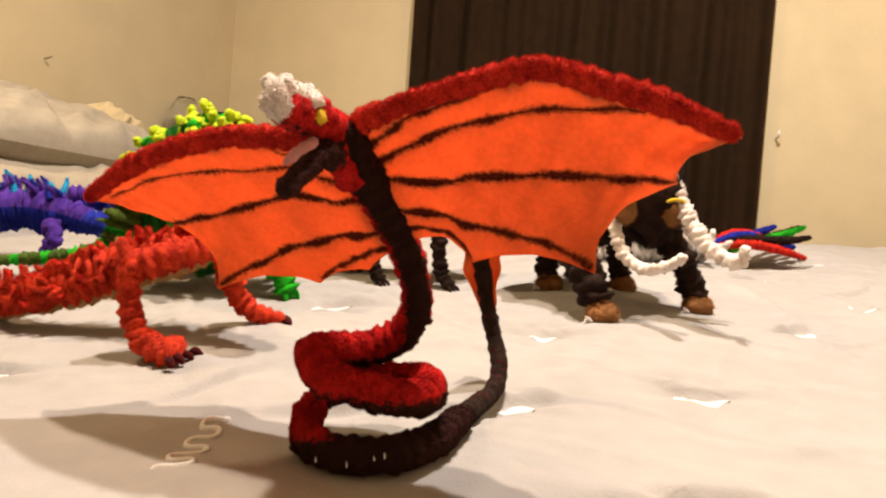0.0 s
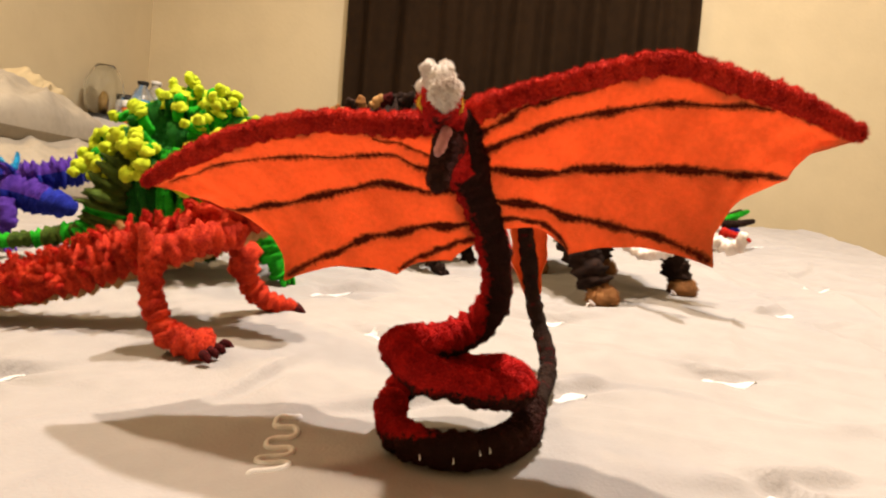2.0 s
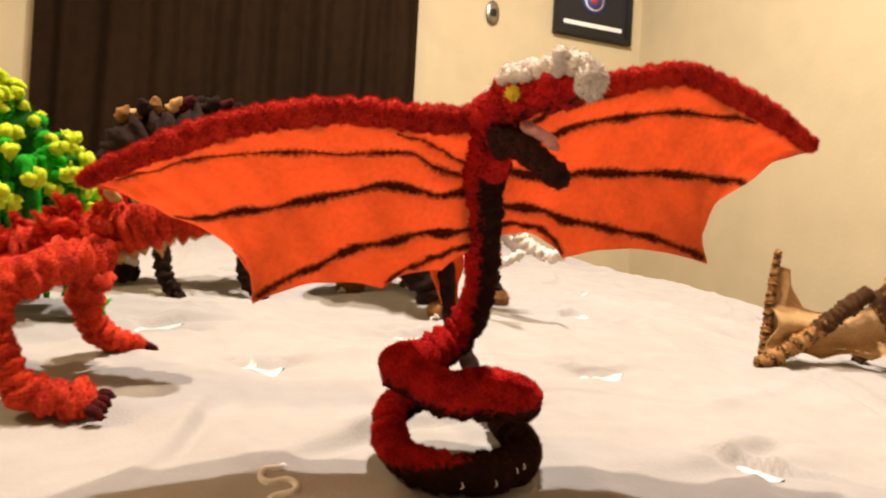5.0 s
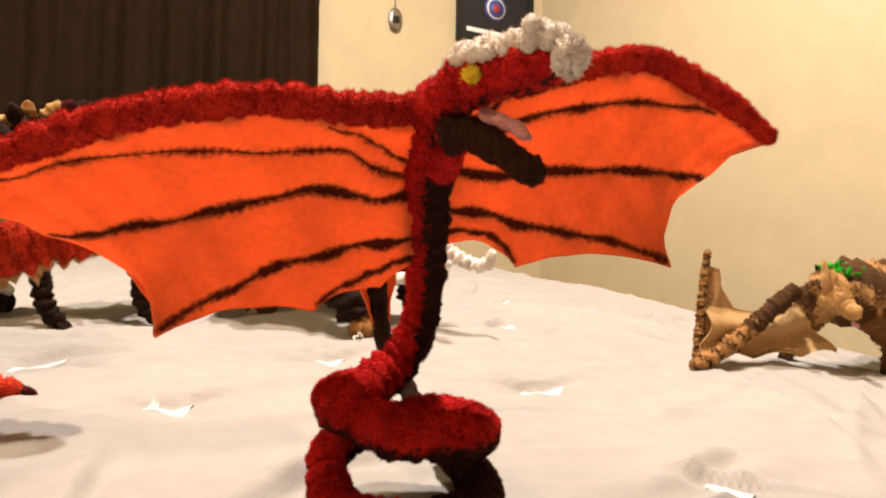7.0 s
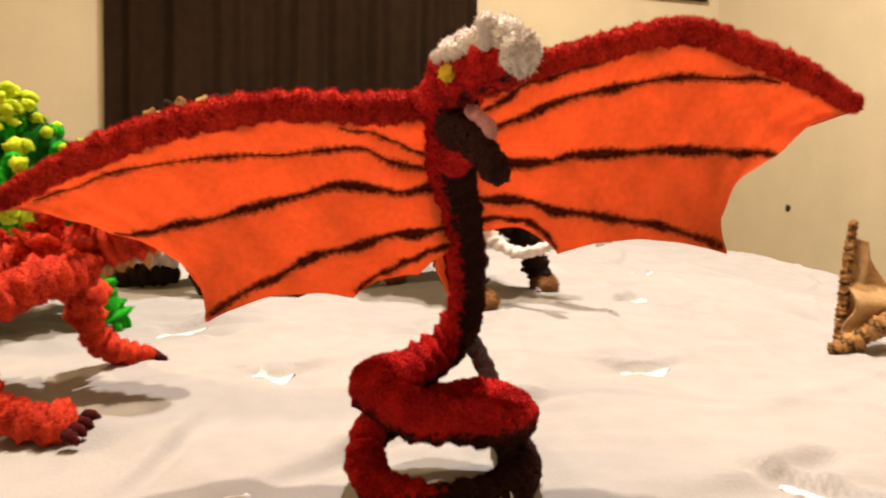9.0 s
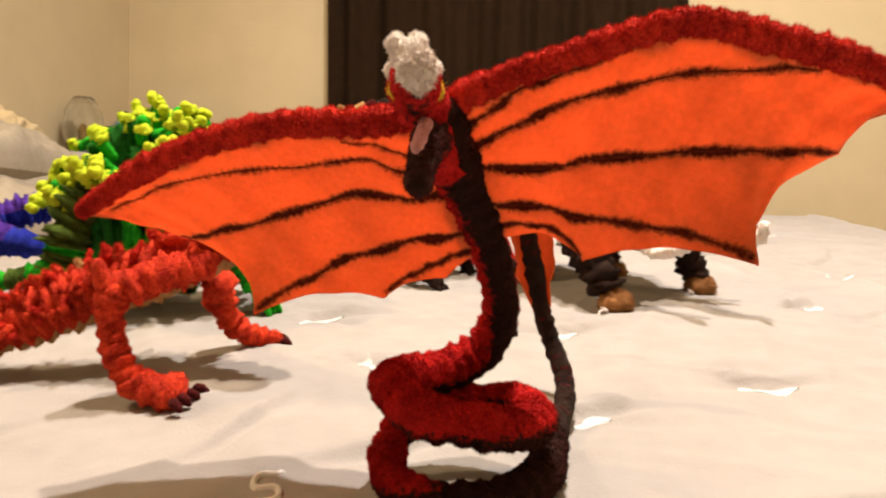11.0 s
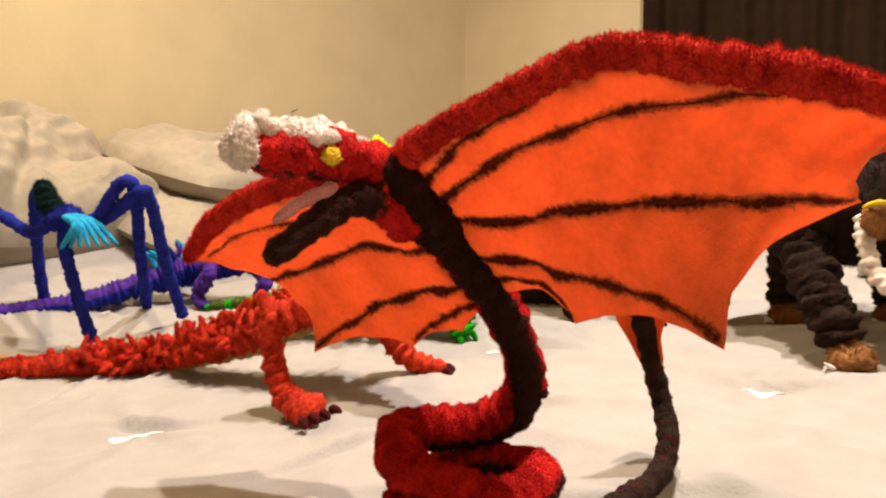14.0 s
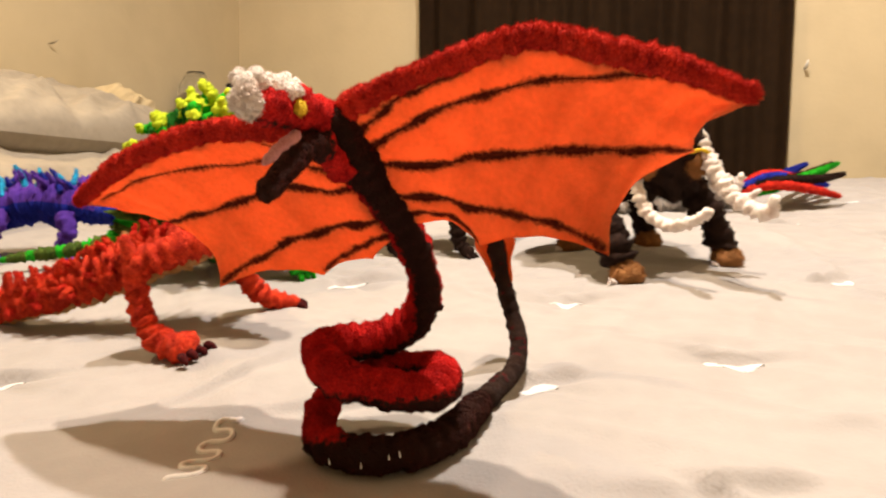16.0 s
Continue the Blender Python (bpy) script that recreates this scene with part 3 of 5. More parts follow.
cushion("pillow", (-0.985, 1.13, 0.296), (0.34, 0.62, 0.13), 4, PILLOW, "crumpled beige pillow lying against the wall", 3, 14)
cushion("pillow", (-0.92, 1.12, 0.225), (0.44, 0.78, 0.09), -3, PILLOW, "flat beige pillow under another pillow", 5, 19)
cushion("pillow", (-0.990, 0.62, 0.242), (0.34, 0.46, 0.19), 7, PILLOW, "plump beige pillow at the head of the bed", 8, 27)
cushion("pillow", (-1.06, 1.42, 0.325), (0.12, 0.16, 0.13), 10, CREAM, "small cream cushion behind a pillow", 11, 50)

# ---- curtain, pictures and marks on the walls ----
n = 420
s = np.linspace(0, 1, n)
cxs = -0.553 + 0.961 * s
fold = 0.014 * np.sin(s * 2 * np.pi * 8 + 1.6 * np.sin(s * 9)) + 0.005 * np.sin(s * 2 * np.pi * 19 + 2 + np.sin(s * 14)) + 0.006 * np.sin(s * 2 * np.pi * 3.3)
rows = []
for z, amp in ((-0.30, 1.1), (0.3, 1.0), (0.9, 0.9), (1.76, 0.75)):
    rows.append(np.stack([cxs + 0.004 * np.sin(z * 5 + s * 20), 2.025 + fold * amp, np.full(n, z)], 1))
front = np.array(rows)
back = front + np.array((0, 0.004, 0))
v = np.vstack([front.reshape(-1, 3), back.reshape(-1, 3)])
f = []
for a in range(3):
    for b in range(n - 1):
        q = [a * n + b, a * n + b + 1, (a + 1) * n + b + 1, (a + 1) * n + b]
        f += [q, [k + 4 * n for k in q[::-1]]]
curtain = thing("curtain", (-0.08, 2.02, -0.30), "dark brown pleated curtain hanging over the window", "curtain", on_bed=False)
mesh_object("panel", v - np.array((-0.08, 2.02, -0.30)), f, CLOTH, None, curtain)
rod = tube("rod", [(-0.66, 2.02, 1.76, 0.009), (-0.1, 2.02, 1.762, 0.009), (0.50, 2.02, 1.76, 0.009)], WOOD, curtain, wrap=0.5, bumpy=0, fuzz=0)

pic = thing("framed_emblem", (1.0, 2.08, 0.905), "black framed dark print with a round emblem, hanging on the wall", "picture", on_bed=False)
for lo, hi in (((-0.143, -0.02, 0.0), (0.140, -0.001, 0.018)), ((-0.143, -0.02, 0.322), (0.140, -0.001, 0.34)), ((-0.143, -0.02, 0.018), (-0.125, -0.001, 0.322)), ((0.122, -0.02, 0.018), (0.140, -0.001, 0.322))):
    box("frame_bar", lo, hi, BLACKP, pic)
box("print", (-0.125, -0.009, 0.018), (0.122, -0.003, 0.322), DARKPRINT, pic, "dark navy print")
box("white_strip", (-0.108, -0.012, 0.036), (0.106, -0.0092, 0.050), PAPER, pic, "white caption strip")
for nm, r0, r1, mat, d in (("emblem_ring", 0.0, 0.042, EMBLUE, 0.0104), ("emblem_disc", 0.0, 0.034, PAPER, 0.0112), ("emblem_centre", 0.0, 0.029, EMBLUE, 0.0120), ("emblem_mark", 0.0, 0.014, EMRED, 0.0128)):
    e = lathe(nm, [(0.0, 0.0), (r1, 0.0), (r1, 0.0012), (0.0, 0.0012)], mat, pic)
    e.matrix_local = pose(0.0, -d + 0.0012, 0.125, 90, 0, 0)

key = thing("hanging_ornament", (0.650, 2.072, 0.895), "small dark oval ornament hanging from a cord on the wall", "ornament", on_bed=False)
lathe("medallion", [(0.004, 0.0), (0.016, 0.008), (0.022, 0.028), (0.021, 0.05), (0.012, 0.066), (0.004, 0.07)], METAL, key).scale = (1, 0.35, 1)
ring = lathe("inlay", [(0.002, 0.018), (0.012, 0.024), (0.013, 0.04), (0.003, 0.05)], BLACKP, key)
ring.matrix_local = pose(0, -0.005, 0, 0, 0, 0) @ Matrix.Diagonal((1, 0.3, 1, 1))
tube("cord", [(0.650, 2.074, 0.962, 0.0015), (0.648, 2.075, 1.03, 0.0013), (0.652, 2.076, 1.12, 0.0013)], BLACKP, key, wrap=0.01, fuzz=0, segs=6)

nail = thing("nail", (X0, 1.345, 0.475), "small bent dark nail in the wall", "nail", on_bed=False)
tube("shank", [(X0 - 0.004, 1.345, 0.475, 0.0018), (X0 + 0.012, 1.347, 0.478, 0.0016), (X0 + 0.018, 1.352, 0.484, 0.0012)], METAL, nail, wrap=0.1, bumpy=0, fuzz=0, segs=8)
hook = thing("curtain_hook", (0.445, 2.075, 0.488), "small pale curtain hook on the wall", "hook", on_bed=False)
tube("stem", [(0.445, 2.08, 0.488, 0.004), (0.447, 2.06, 0.49, 0.004), (0.447, 2.05, 0.505, 0.003)], PAPER, hook, wrap=0.1, bumpy=0, fuzz=0, segs=8)
dent = thing("wall_plug", (X1, 1.755, 0.262), "small dark plug hole in the wall", "wall plug", on_bed=False)
lathe("rim", [(0.0, 0.0), (0.008, 0.0), (0.009, 0.003), (0.004, 0.005), (0.0, 0.004)], BLACKP, dent).rotation_euler = (0, radians(-90), 0)

# ---- bedside ----
stand = thing("bedside_table", (-0.98, 1.86, FLOOR), "dark wooden bedside table beyond the bed", "table", on_bed=False)
TOPZ = 0.325
box("tabletop", (-0.17, -0.13, TOPZ - FLOOR - 0.025), (0.30, 0.17, TOPZ - FLOOR), WOOD, stand)
for ax in (-0.15, 0.28):
    for ay in (-0.11, 0.15):
        box("leg", (ax - 0.015, ay - 0.015, 0), (ax + 0.015, ay + 0.015, TOPZ - FLOOR - 0.025), WOOD, stand)

lan = thing("glass_lantern", (-1.095, 1.765, TOPZ), "clear glass lantern with a dark base and a candle bulb", "lantern", on_bed=False)
lathe("base", [(0.0, 0.0), (0.045, 0.0), (0.046, 0.006), (0.044, 0.024), (0.03, 0.028), (0.0, 0.028)], BLACKP, lan)
lathe("globe", [(0.032, 0.028), (0.044, 0.05), (0.048, 0.085), (0.044, 0.115), (0.030, 0.14), (0.022, 0.152), (0.020, 0.152), (0.028, 0.138), (0.042, 0.114), (0.046, 0.085), (0.042, 0.05), (0.030, 0.030)], GLASS, lan)
lathe("candle", [(0.0, 0.028), (0.010, 0.028), (0.012, 0.05), (0.013, 0.07), (0.006, 0.085), (0.0, 0.088)], BRASS, lan)


def bottle(place, tall, r, cap, label):
    b = thing("plastic_bottle", place, label, "bottle", "bottles on the bedside table", on_bed=False)
    h = tall
    lathe("body", [(0.0, 0.0), (r * 0.9, 0.0), (r, 0.006), (r, h * 0.3), (r * 0.94, h * 0.36), (r, h * 0.42), (r, h * 0.62), (r * 0.8, h * 0.76), (r * 0.4, h * 0.88), (r * 0.38, h * 0.94), (0, h * 0.94)], PLASTIC, b)
    lathe("paper_label", [(r * 1.015, h * 0.36), (r * 1.02, h * 0.37), (r * 1.02, h * 0.60), (r * 1.015, h * 0.61), (r * 1.005, h * 0.60), (r * 1.005, h * 0.37)], LABEL, b, "sky blue label")
    lathe("cap", [(0, h * 0.93), (r * 0.46, h * 0.93), (r * 0.48, h * 0.99), (r * 0.42, h), (0, h)], cap, b)


bottle((-1.035, 1.84, TOPZ), 0.130, 0.030, BLACKP, "clear plastic water bottle with a blue label")
bottle((-0.990, 1.90, TOPZ), 0.110, 0.028, PAPER, "clear plastic water bottle with a blue label and white cap")
bottle((-1.060, 1.95, TOPZ), 0.150, 0.030, PAPER, "clear plastic water bottle half hidden behind another")
tin = thing("pill_bottle", (-1.040, 1.785, TOPZ), "small orange pill bottle with a white cap", "bottle", on_bed=False)
lathe("body", [(0, 0), (0.014, 0), (0.015, 0.004), (0.015, 0.05), (0.012, 0.054), (0, 0.054)], ORANGEP, tin)
lathe("cap", [(0, 0.052), (0.016, 0.052), (0.017, 0.056), (0.017, 0.068), (0.015, 0.07), (0, 0.07)], PAPER, tin)
jar = thing("white_jar", (-1.105, 1.885, TOPZ), "white plastic jar with a flat lid", "jar", on_bed=False)
lathe("body", [(0, 0), (0.022, 0), (0.024, 0.004), (0.024, 0.075), (0.02, 0.082), (0, 0.082)], PAPER, jar)
lathe("lid", [(0, 0.081), (0.022, 0.081), (0.023, 0.085), (0.023, 0.097), (0, 0.099)], BLACKP, jar)
# ---- winged serpent, the main figure ----
def belly(lo, hi=1):
    """Belly faces take material hi, the others lo."""
    return lambda s, c: np.where(c > 0.25, hi, lo)


serp = thing("winged_serpent", (0.045, 0.438, 0.0), "red and black pipe-cleaner serpent with orange felt wings, rearing up", "toy figure", "pipe-cleaner creatures")
tube("neck", [(0.0285, 0.4140, 0.1740, 0.0090), (0.0299, 0.4164, 0.1688, 0.0096), (0.0357, 0.4270, 0.1551, 0.0100), (0.0432, 0.4414, 0.1393, 0.0099), (0.0541, 0.4537, 0.1181, 0.0092), (0.0622, 0.4627, 0.0955, 0.0083), (0.0652, 0.4689, 0.0762, 0.0082), (0.0620, 0.4725, 0.0640, 0.0090)],
     REDBLACK, serp, "red wrapped neck with a black throat", pile=lambda s, c: np.clip(0.50 + 0.75 * (c - 0.55) + 0.55 * np.clip(0.60 - s, 0, 1), 0, 1), up=(0.35, -1, 0.05), fuzz=6.5, length=0.0015, segs=22, bumpy=0.09)
tube("neck_base", [(0.0652, 0.4689, 0.0720, 0.0086), (0.0600, 0.4728, 0.0600, 0.0090), (0.0530, 0.4735, 0.0530, 0.0095), (0.0405, 0.4717, 0.0475, 0.0100), (0.0224, 0.4639, 0.0465, 0.0102), (0.0128, 0.4509, 0.0500, 0.0102)],
     REDBLACK, serp, "red bend of the neck", pile=lambda s, c: np.clip(0.50 - 0.8 * (c + 0.45), 0, 1), bumpy=0.105, fuzz=6.5, length=0.0015, segs=22)
tube("upper_coil", [(0.0150, 0.4550, 0.0495, 0.0090), (0.0128, 0.4500, 0.0500, 0.0095), (0.0135, 0.4389, 0.0481, 0.0098), (0.0252, 0.4266, 0.0428, 0.0098), (0.0445, 0.4225, 0.0393, 0.0095), (0.0620, 0.4240, 0.0360, 0.0095), (0.0735, 0.4330, 0.0345, 0.0096),
                    (0.0765, 0.4480, 0.0350, 0.0088), (0.0690, 0.4610, 0.0340, 0.0084), (0.0510, 0.4690, 0.0310, 0.0084), (0.0305, 0.4690, 0.0265, 0.0084), (0.0180, 0.4635, 0.0230, 0.0084), (0.0120, 0.4550, 0.0185, 0.0084)],
     REDBLACK, serp, "thick red coil with a black underside", pile=lambda s, c: np.clip(0.50 - 0.8 * (c - np.interp(s, (0, 0.2, 0.38, 0.5, 0.75, 1.0), (-0.7, -0.50, -0.05, 0.25, 0.30, 0.0))), 0, 1), bumpy=0.105, fuzz=6.5, length=0.0015, segs=22)
tube("lower_coil", [(0.0125, 0.4570, 0.0195, 0.0078), (0.0108, 0.4520, 0.0170, 0.0080), (0.0105, 0.4380, 0.0108, 0.0084), (0.0175, 0.4225, 0.0092, 0.0087), (0.0340, 0.4120, 0.0090, 0.0088), (0.0540, 0.4130, 0.0092, 0.0090),
                    (0.0705, 0.4225, 0.0092, 0.0090), (0.0810, 0.4380, 0.0088, 0.0086), (0.0880, 0.4570, 0.0085, 0.0080), (0.0950, 0.4790, 0.0074, 0.0070)],
     REDBLACK, serp, "black lower coil lying on the duvet", pile=lambda s, c: np.clip(0.5 - 0.8 * (c - 0.05) + (s - 0.20) * 5.0, 0, 1), fuzz=6.5, length=0.0015, segs=22, bumpy=0.09)
# small white thread stitches on the front of the black coil
for k, (tx, ty, tz) in enumerate(((0.024, 0.4045, 0.008), (0.040, 0.4015, 0.008), (0.053, 0.4040, 0.011), (0.058, 0.4055, 0.012), (0.066, 0.4105, 0.010))):
    tube("thread_stitch", [(tx, ty + 0.001, tz - 0.0015, 0.0004), (tx + 0.0004, ty - 0.0005, tz, 0.0005), (tx, ty + 0.0005, tz + 0.002, 0.0004)], PAPER, serp, "tiny white thread stitch" if k == 0 else "", fuzz=0, segs=6, bumpy=0)
tube("tail", [(0.0960, 0.4780, 0.0076, 0.0070), (0.1025, 0.4979, 0.0068, 0.0062), (0.1126, 0.5228, 0.0078, 0.0060), (0.1167, 0.5408, 0.0175, 0.0058), (0.1130, 0.5549, 0.0325, 0.0056), (0.1072, 0.5610, 0.0520, 0.0052), (0.1023, 0.5617, 0.0772, 0.0056), (0.0979, 0.5618, 0.0963, 0.0052), (0.0955, 0.5610, 0.112, 0.0046)],
     [BLACK, MAROON], serp, "thin black tail bent upwards", mats_of=lambda s, c: np.where(RNG.random(c.shape) > 0.93, 1, 0), fuzz=3.0, segs=12)


def sheet_part(name, front, parent, mat, thick, label="", pile=None):
    """A felt sheet from a grid of points, with real thickness."""
    g = np.asarray(front)
    a, b, _ = g.shape
    du, dv = np.gradient(g, axis=0), np.gradient(g, axis=1)
    nn = np.cross(du, dv)
    nn /= np.linalg.norm(nn, axis=2)[..., None] + 1e-12
    v = np.vstack([(g + nn * thick / 2).reshape(-1, 3), (g - nn * thick / 2).reshape(-1, 3)]) - np.array(parent["base"])
    f = []
    for i in range(a - 1):
        for j in range(b - 1):
            q = [i * b + j, i * b + j + 1, (i + 1) * b + j + 1, (i + 1) * b + j]
            f += [q, [k + a * b for k in q[::-1]]]
    edge = [(i, 0) for i in range(a)] + [(a - 1, j) for j in range(1, b)] + [(i, b - 1) for i in range(a - 2, -1, -1)] + [(0, j) for j in range(b - 2, 0, -1)]
    e = [i * b + j for i, j in edge]
    f += [[e[k], e[k] + a * b, e[(k + 1) % len(e)] + a * b, e[(k + 1) % len(e)]] for k in range(len(e))]
    return mesh_object(name, v, f, mat, None, parent, label, pile=None if pile is None else np.tile(np.ravel(pile), 2)), nn


def along(points, u):
    """Points at shares u of a spline's length."""
    c = spline([(*p, 0) for p in points], 0.002)[:, :3]
    s = np.r_[0, np.cumsum(np.linalg.norm(np.diff(c, axis=0), axis=1))]
    return np.stack([np.interp(u * s[-1], s, c[:, k]) for k in range(3)], 1)


def scallops(corners, sag, u, shares):
    """The trailing edge: arcs between corners, each sagging towards the wing."""
    out = np.zeros((len(u), 3))
    for k in range(len(corners) - 1):
        lo, hi = shares[k], shares[k + 1]
        m = (u >= lo) & (u <= hi)
        t = ((u[m] - lo) / (hi - lo))[:, None]
        a, b = np.array(corners[k]), np.array(corners[k + 1])
        out[m] = a * (1 - t) + b * t + np.array(sag[k]) * 4 * t * (1 - t)
    return out


def wing(name, lead, corners, sag, shares, bulge, veins, label):
    """A felt wing: a sheet between its leading edge and its scalloped trailing edge, creased and inked along the veins."""
    nu, nv = 220, 84
    u = np.unique(np.concatenate([np.linspace(shares[k], shares[k + 1], max(6, int(nu * (shares[k + 1] - shares[k])))) for k in range(len(shares) - 1)]))
    nu, w = len(u), np.linspace(0, 1, nv)
    L, T = along(lead, u), scallops(corners, sag, u, shares)
    smooth = T.copy()
    for _ in range(1500):
        smooth[1:-1] = (smooth[:-2] + 2 * smooth[1:-1] + smooth[2:]) / 4
    g = L[:, None] * (1 - w)[None, :, None] + smooth[:, None] * w[None, :, None] + (T - smooth)[:, None] * (w**8)[None, :, None]
    g = g + np.array(bulge) * (np.sin(np.pi * u)[:, None] * np.sin(np.pi * w)[None])[..., None]

    def at(uu, vv, arr):
        x, y = np.interp(uu, u, np.arange(nu)), vv * (nv - 1)
        i, j = np.clip(x.astype(int), 0, nu - 2), np.clip(y.astype(int), 0, nv - 2)
        fx, fy = (x - i)[:, None], (y - j)[:, None]
        return (arr[i, j] * (1 - fx) + arr[i + 1, j] * fx) * (1 - fy) + (arr[i, j + 1] * (1 - fx) + arr[i + 1, j + 1] * fx) * fy

    m = 140
    s = np.linspace(0, 1, m)
    tracks, ink, crease = [], np.zeros((nu, nv)), np.zeros((nu, nv))
    for strength, ctrl in veins:
        c = spline([(u0, v0, 0, 0) for u0, v0 in ctrl], 0.01)
        way = np.linspace(0, 1, len(c))
        uu, vv = np.clip(np.interp(s, way, c[:, 0]), 0, 1), np.interp(s, way, c[:, 1])
        vv = np.clip(vv + 0.005 * np.sin(s * 23 + ctrl[-1][0] * 20) * np.sin(np.pi * s), 0, 1)
        p = at(uu, vv, g)
        d = np.linalg.norm(g[:, :, None] - p[None, None, ::2], axis=3)
        k = d.argmin(2)
        d = d.min(2)
        taper = strength * (1 - 0.45 * s[::2][k]) * (0.85 + 0.25 * np.sin(s[::2][k] * 31 + ctrl[0][1] * 50))
        ink = np.maximum(ink, np.clip(taper, 0, 1) ** 0.6 * np.exp(-((d / (0.0034 * (0.5 + 0.5 * taper))) ** 2)))
        crease = np.maximum(crease, (1 - 0.6 * s[::2][k]) * np.exp(-d / 0.0040))
        tracks.append((strength, uu, vv))
    ink *= 0.86
    nrm = np.cross(np.gradient(g, axis=0), np.gradient(g, axis=1))
    nrm /= np.linalg.norm(nrm, axis=2)[..., None] + 1e-12
    nrm *= np.sign(-nrm[..., 1:2] + 1e-9)
    g = g - nrm * (0.0022 * crease * np.sin(np.pi * np.clip(w * 0.9 + 0.1, 0, 1))[None])[..., None]
    g = g + nrm * (0.0009 * np.sin(u * 31)[:, None] * np.sin(w * 9 + 1)[None] + 0.0006 * np.sin(u * 57 + 2)[:, None] * np.sin(w * 17)[None])[..., None]
    felt, nn = sheet_part(name, g, serp, FELT, 0.0012, label, ink)
    off = np.array(serp["base"])
    for strength, uu, vv in tracks:
        c, up = at(uu, vv, g), at(uu, vv, nn)
        t = np.gradient(c, axis=0)
        t /= np.linalg.norm(t, axis=1)[:, None] + 1e-12
        across = np.cross(up, t)
        half = 0.0006 * strength * (1.0 - 0.5 * s) * (1 + 0.3 * np.sin(s * 47))
        V, F = [], []
        for side in (1, -1):
            n0 = sum(len(q) for q in V)
            ring = np.stack([c + across * (half * k * (1 + 0.5 * RNG.standard_normal(m) * (abs(k) > 0.9)))[:, None] + up * side * (0.00062 + h) for k, h in ((-1, 0.0), (-0.5, 0.0001), (0.5, 0.0001), (1, 0.0))], 1)
            V.append(ring.reshape(-1, 3))
            F += [[n0 + a * 4 + b, n0 + a * 4 + b + 1, n0 + (a + 1) * 4 + b + 1, n0 + (a + 1) * 4 + b] for a in range(m - 1) for b in range(3)]
        V = np.vstack(V)
        # stray inked fibres of the felt
        k = int(2600 * strength)
        q = RNG.integers(0, m, k)
        sd = np.sign(RNG.standard_normal((k, 1)))
        wide = 0.0013 * strength * (1 - 0.4 * s[q])[:, None] * RNG.standard_normal((k, 1))
        p0 = c[q] + across[q] * wide + up[q] * sd * 0.00062
        p1 = p0 + across[q] * 0.0011 * RNG.standard_normal((k, 1)) + t[q] * 0.0016 * RNG.standard_normal((k, 1)) + up[q] * sd * 0.0002
        tri = np.stack([p0 - t[q] * 0.00012, p0 + t[q] * 0.00012, p1], 1).reshape(-1, 3)
        n0 = len(V)
        F += (n0 + np.arange(3 * k).reshape(-1, 3)).tolist()
        # the left wing's two faintest lines are pleat shade painted dark
        mesh_object("vein", np.vstack([V, tri]) - off, F, VEIN, None, felt, "dark line drawn for wing veins and pleat shade")
    return felt


R_LEAD = [(0.0353, 0.4185, 0.1725), (0.0586, 0.4109, 0.1825), (0.0915, 0.4024, 0.1933), (0.1187, 0.3932, 0.1998), (0.1447, 0.3872, 0.1942), (0.1728, 0.3830, 0.1865), (0.2021, 0.3791, 0.1746)]
L_LEAD = [(0.0309, 0.4222, 0.1682), (0.0011, 0.4289, 0.1648), (-0.0336, 0.4376, 0.1637), (-0.0674, 0.4453, 0.1554), (-0.0966, 0.4544, 0.1427), (-0.1264, 0.4687, 0.1247)]
wing("right_wing", R_LEAD, [(0.056, 0.456, 0.112), (0.0956, 0.4391, 0.1056), (0.1511, 0.3944, 0.1112), (0.1868, 0.4052, 0.1528), (0.1850, 0.3975, 0.1712), (0.2030, 0.3780, 0.1742)],
     [(0.006, 0, 0.008), (0, 0.004, 0.006), (-0.010, 0.004, 0.005), (-0.004, 0, 0.001), (-0.002, 0, 0.0015)], [0, 0.22, 0.62, 0.86, 0.93, 1.0], (0, 0.008, 0),
     [(0.75, [(0.0, 0.22), (0.035, 0.17), (0.105, 0.12), (0.195, 0.075), (0.29, 0.068), (0.37, 0.05), (0.43, 0.03)]),
      (0.85, [(0.0, 0.36), (0.04, 0.31), (0.15, 0.25), (0.26, 0.21), (0.38, 0.205), (0.48, 0.21), (0.60, 0.18), (0.70, 0.14), (0.78, 0.13)]),
      (1.0, [(0.0, 0.46), (0.055, 0.48), (0.17, 0.525), (0.31, 0.52), (0.44, 0.54), (0.56, 0.56), (0.68, 0.61), (0.785, 0.77), (0.855, 0.97)]),
      (0.9, [(0.0, 0.68), (0.05, 0.72), (0.125, 0.76), (0.225, 0.80), (0.325, 0.85), (0.43, 0.90), (0.52, 0.945), (0.615, 0.985)]),
      (0.7, [(0.0, 0.90), (0.05, 0.88), (0.11, 0.90), (0.17, 0.94), (0.215, 0.985)])], "orange felt wing with dark veins")
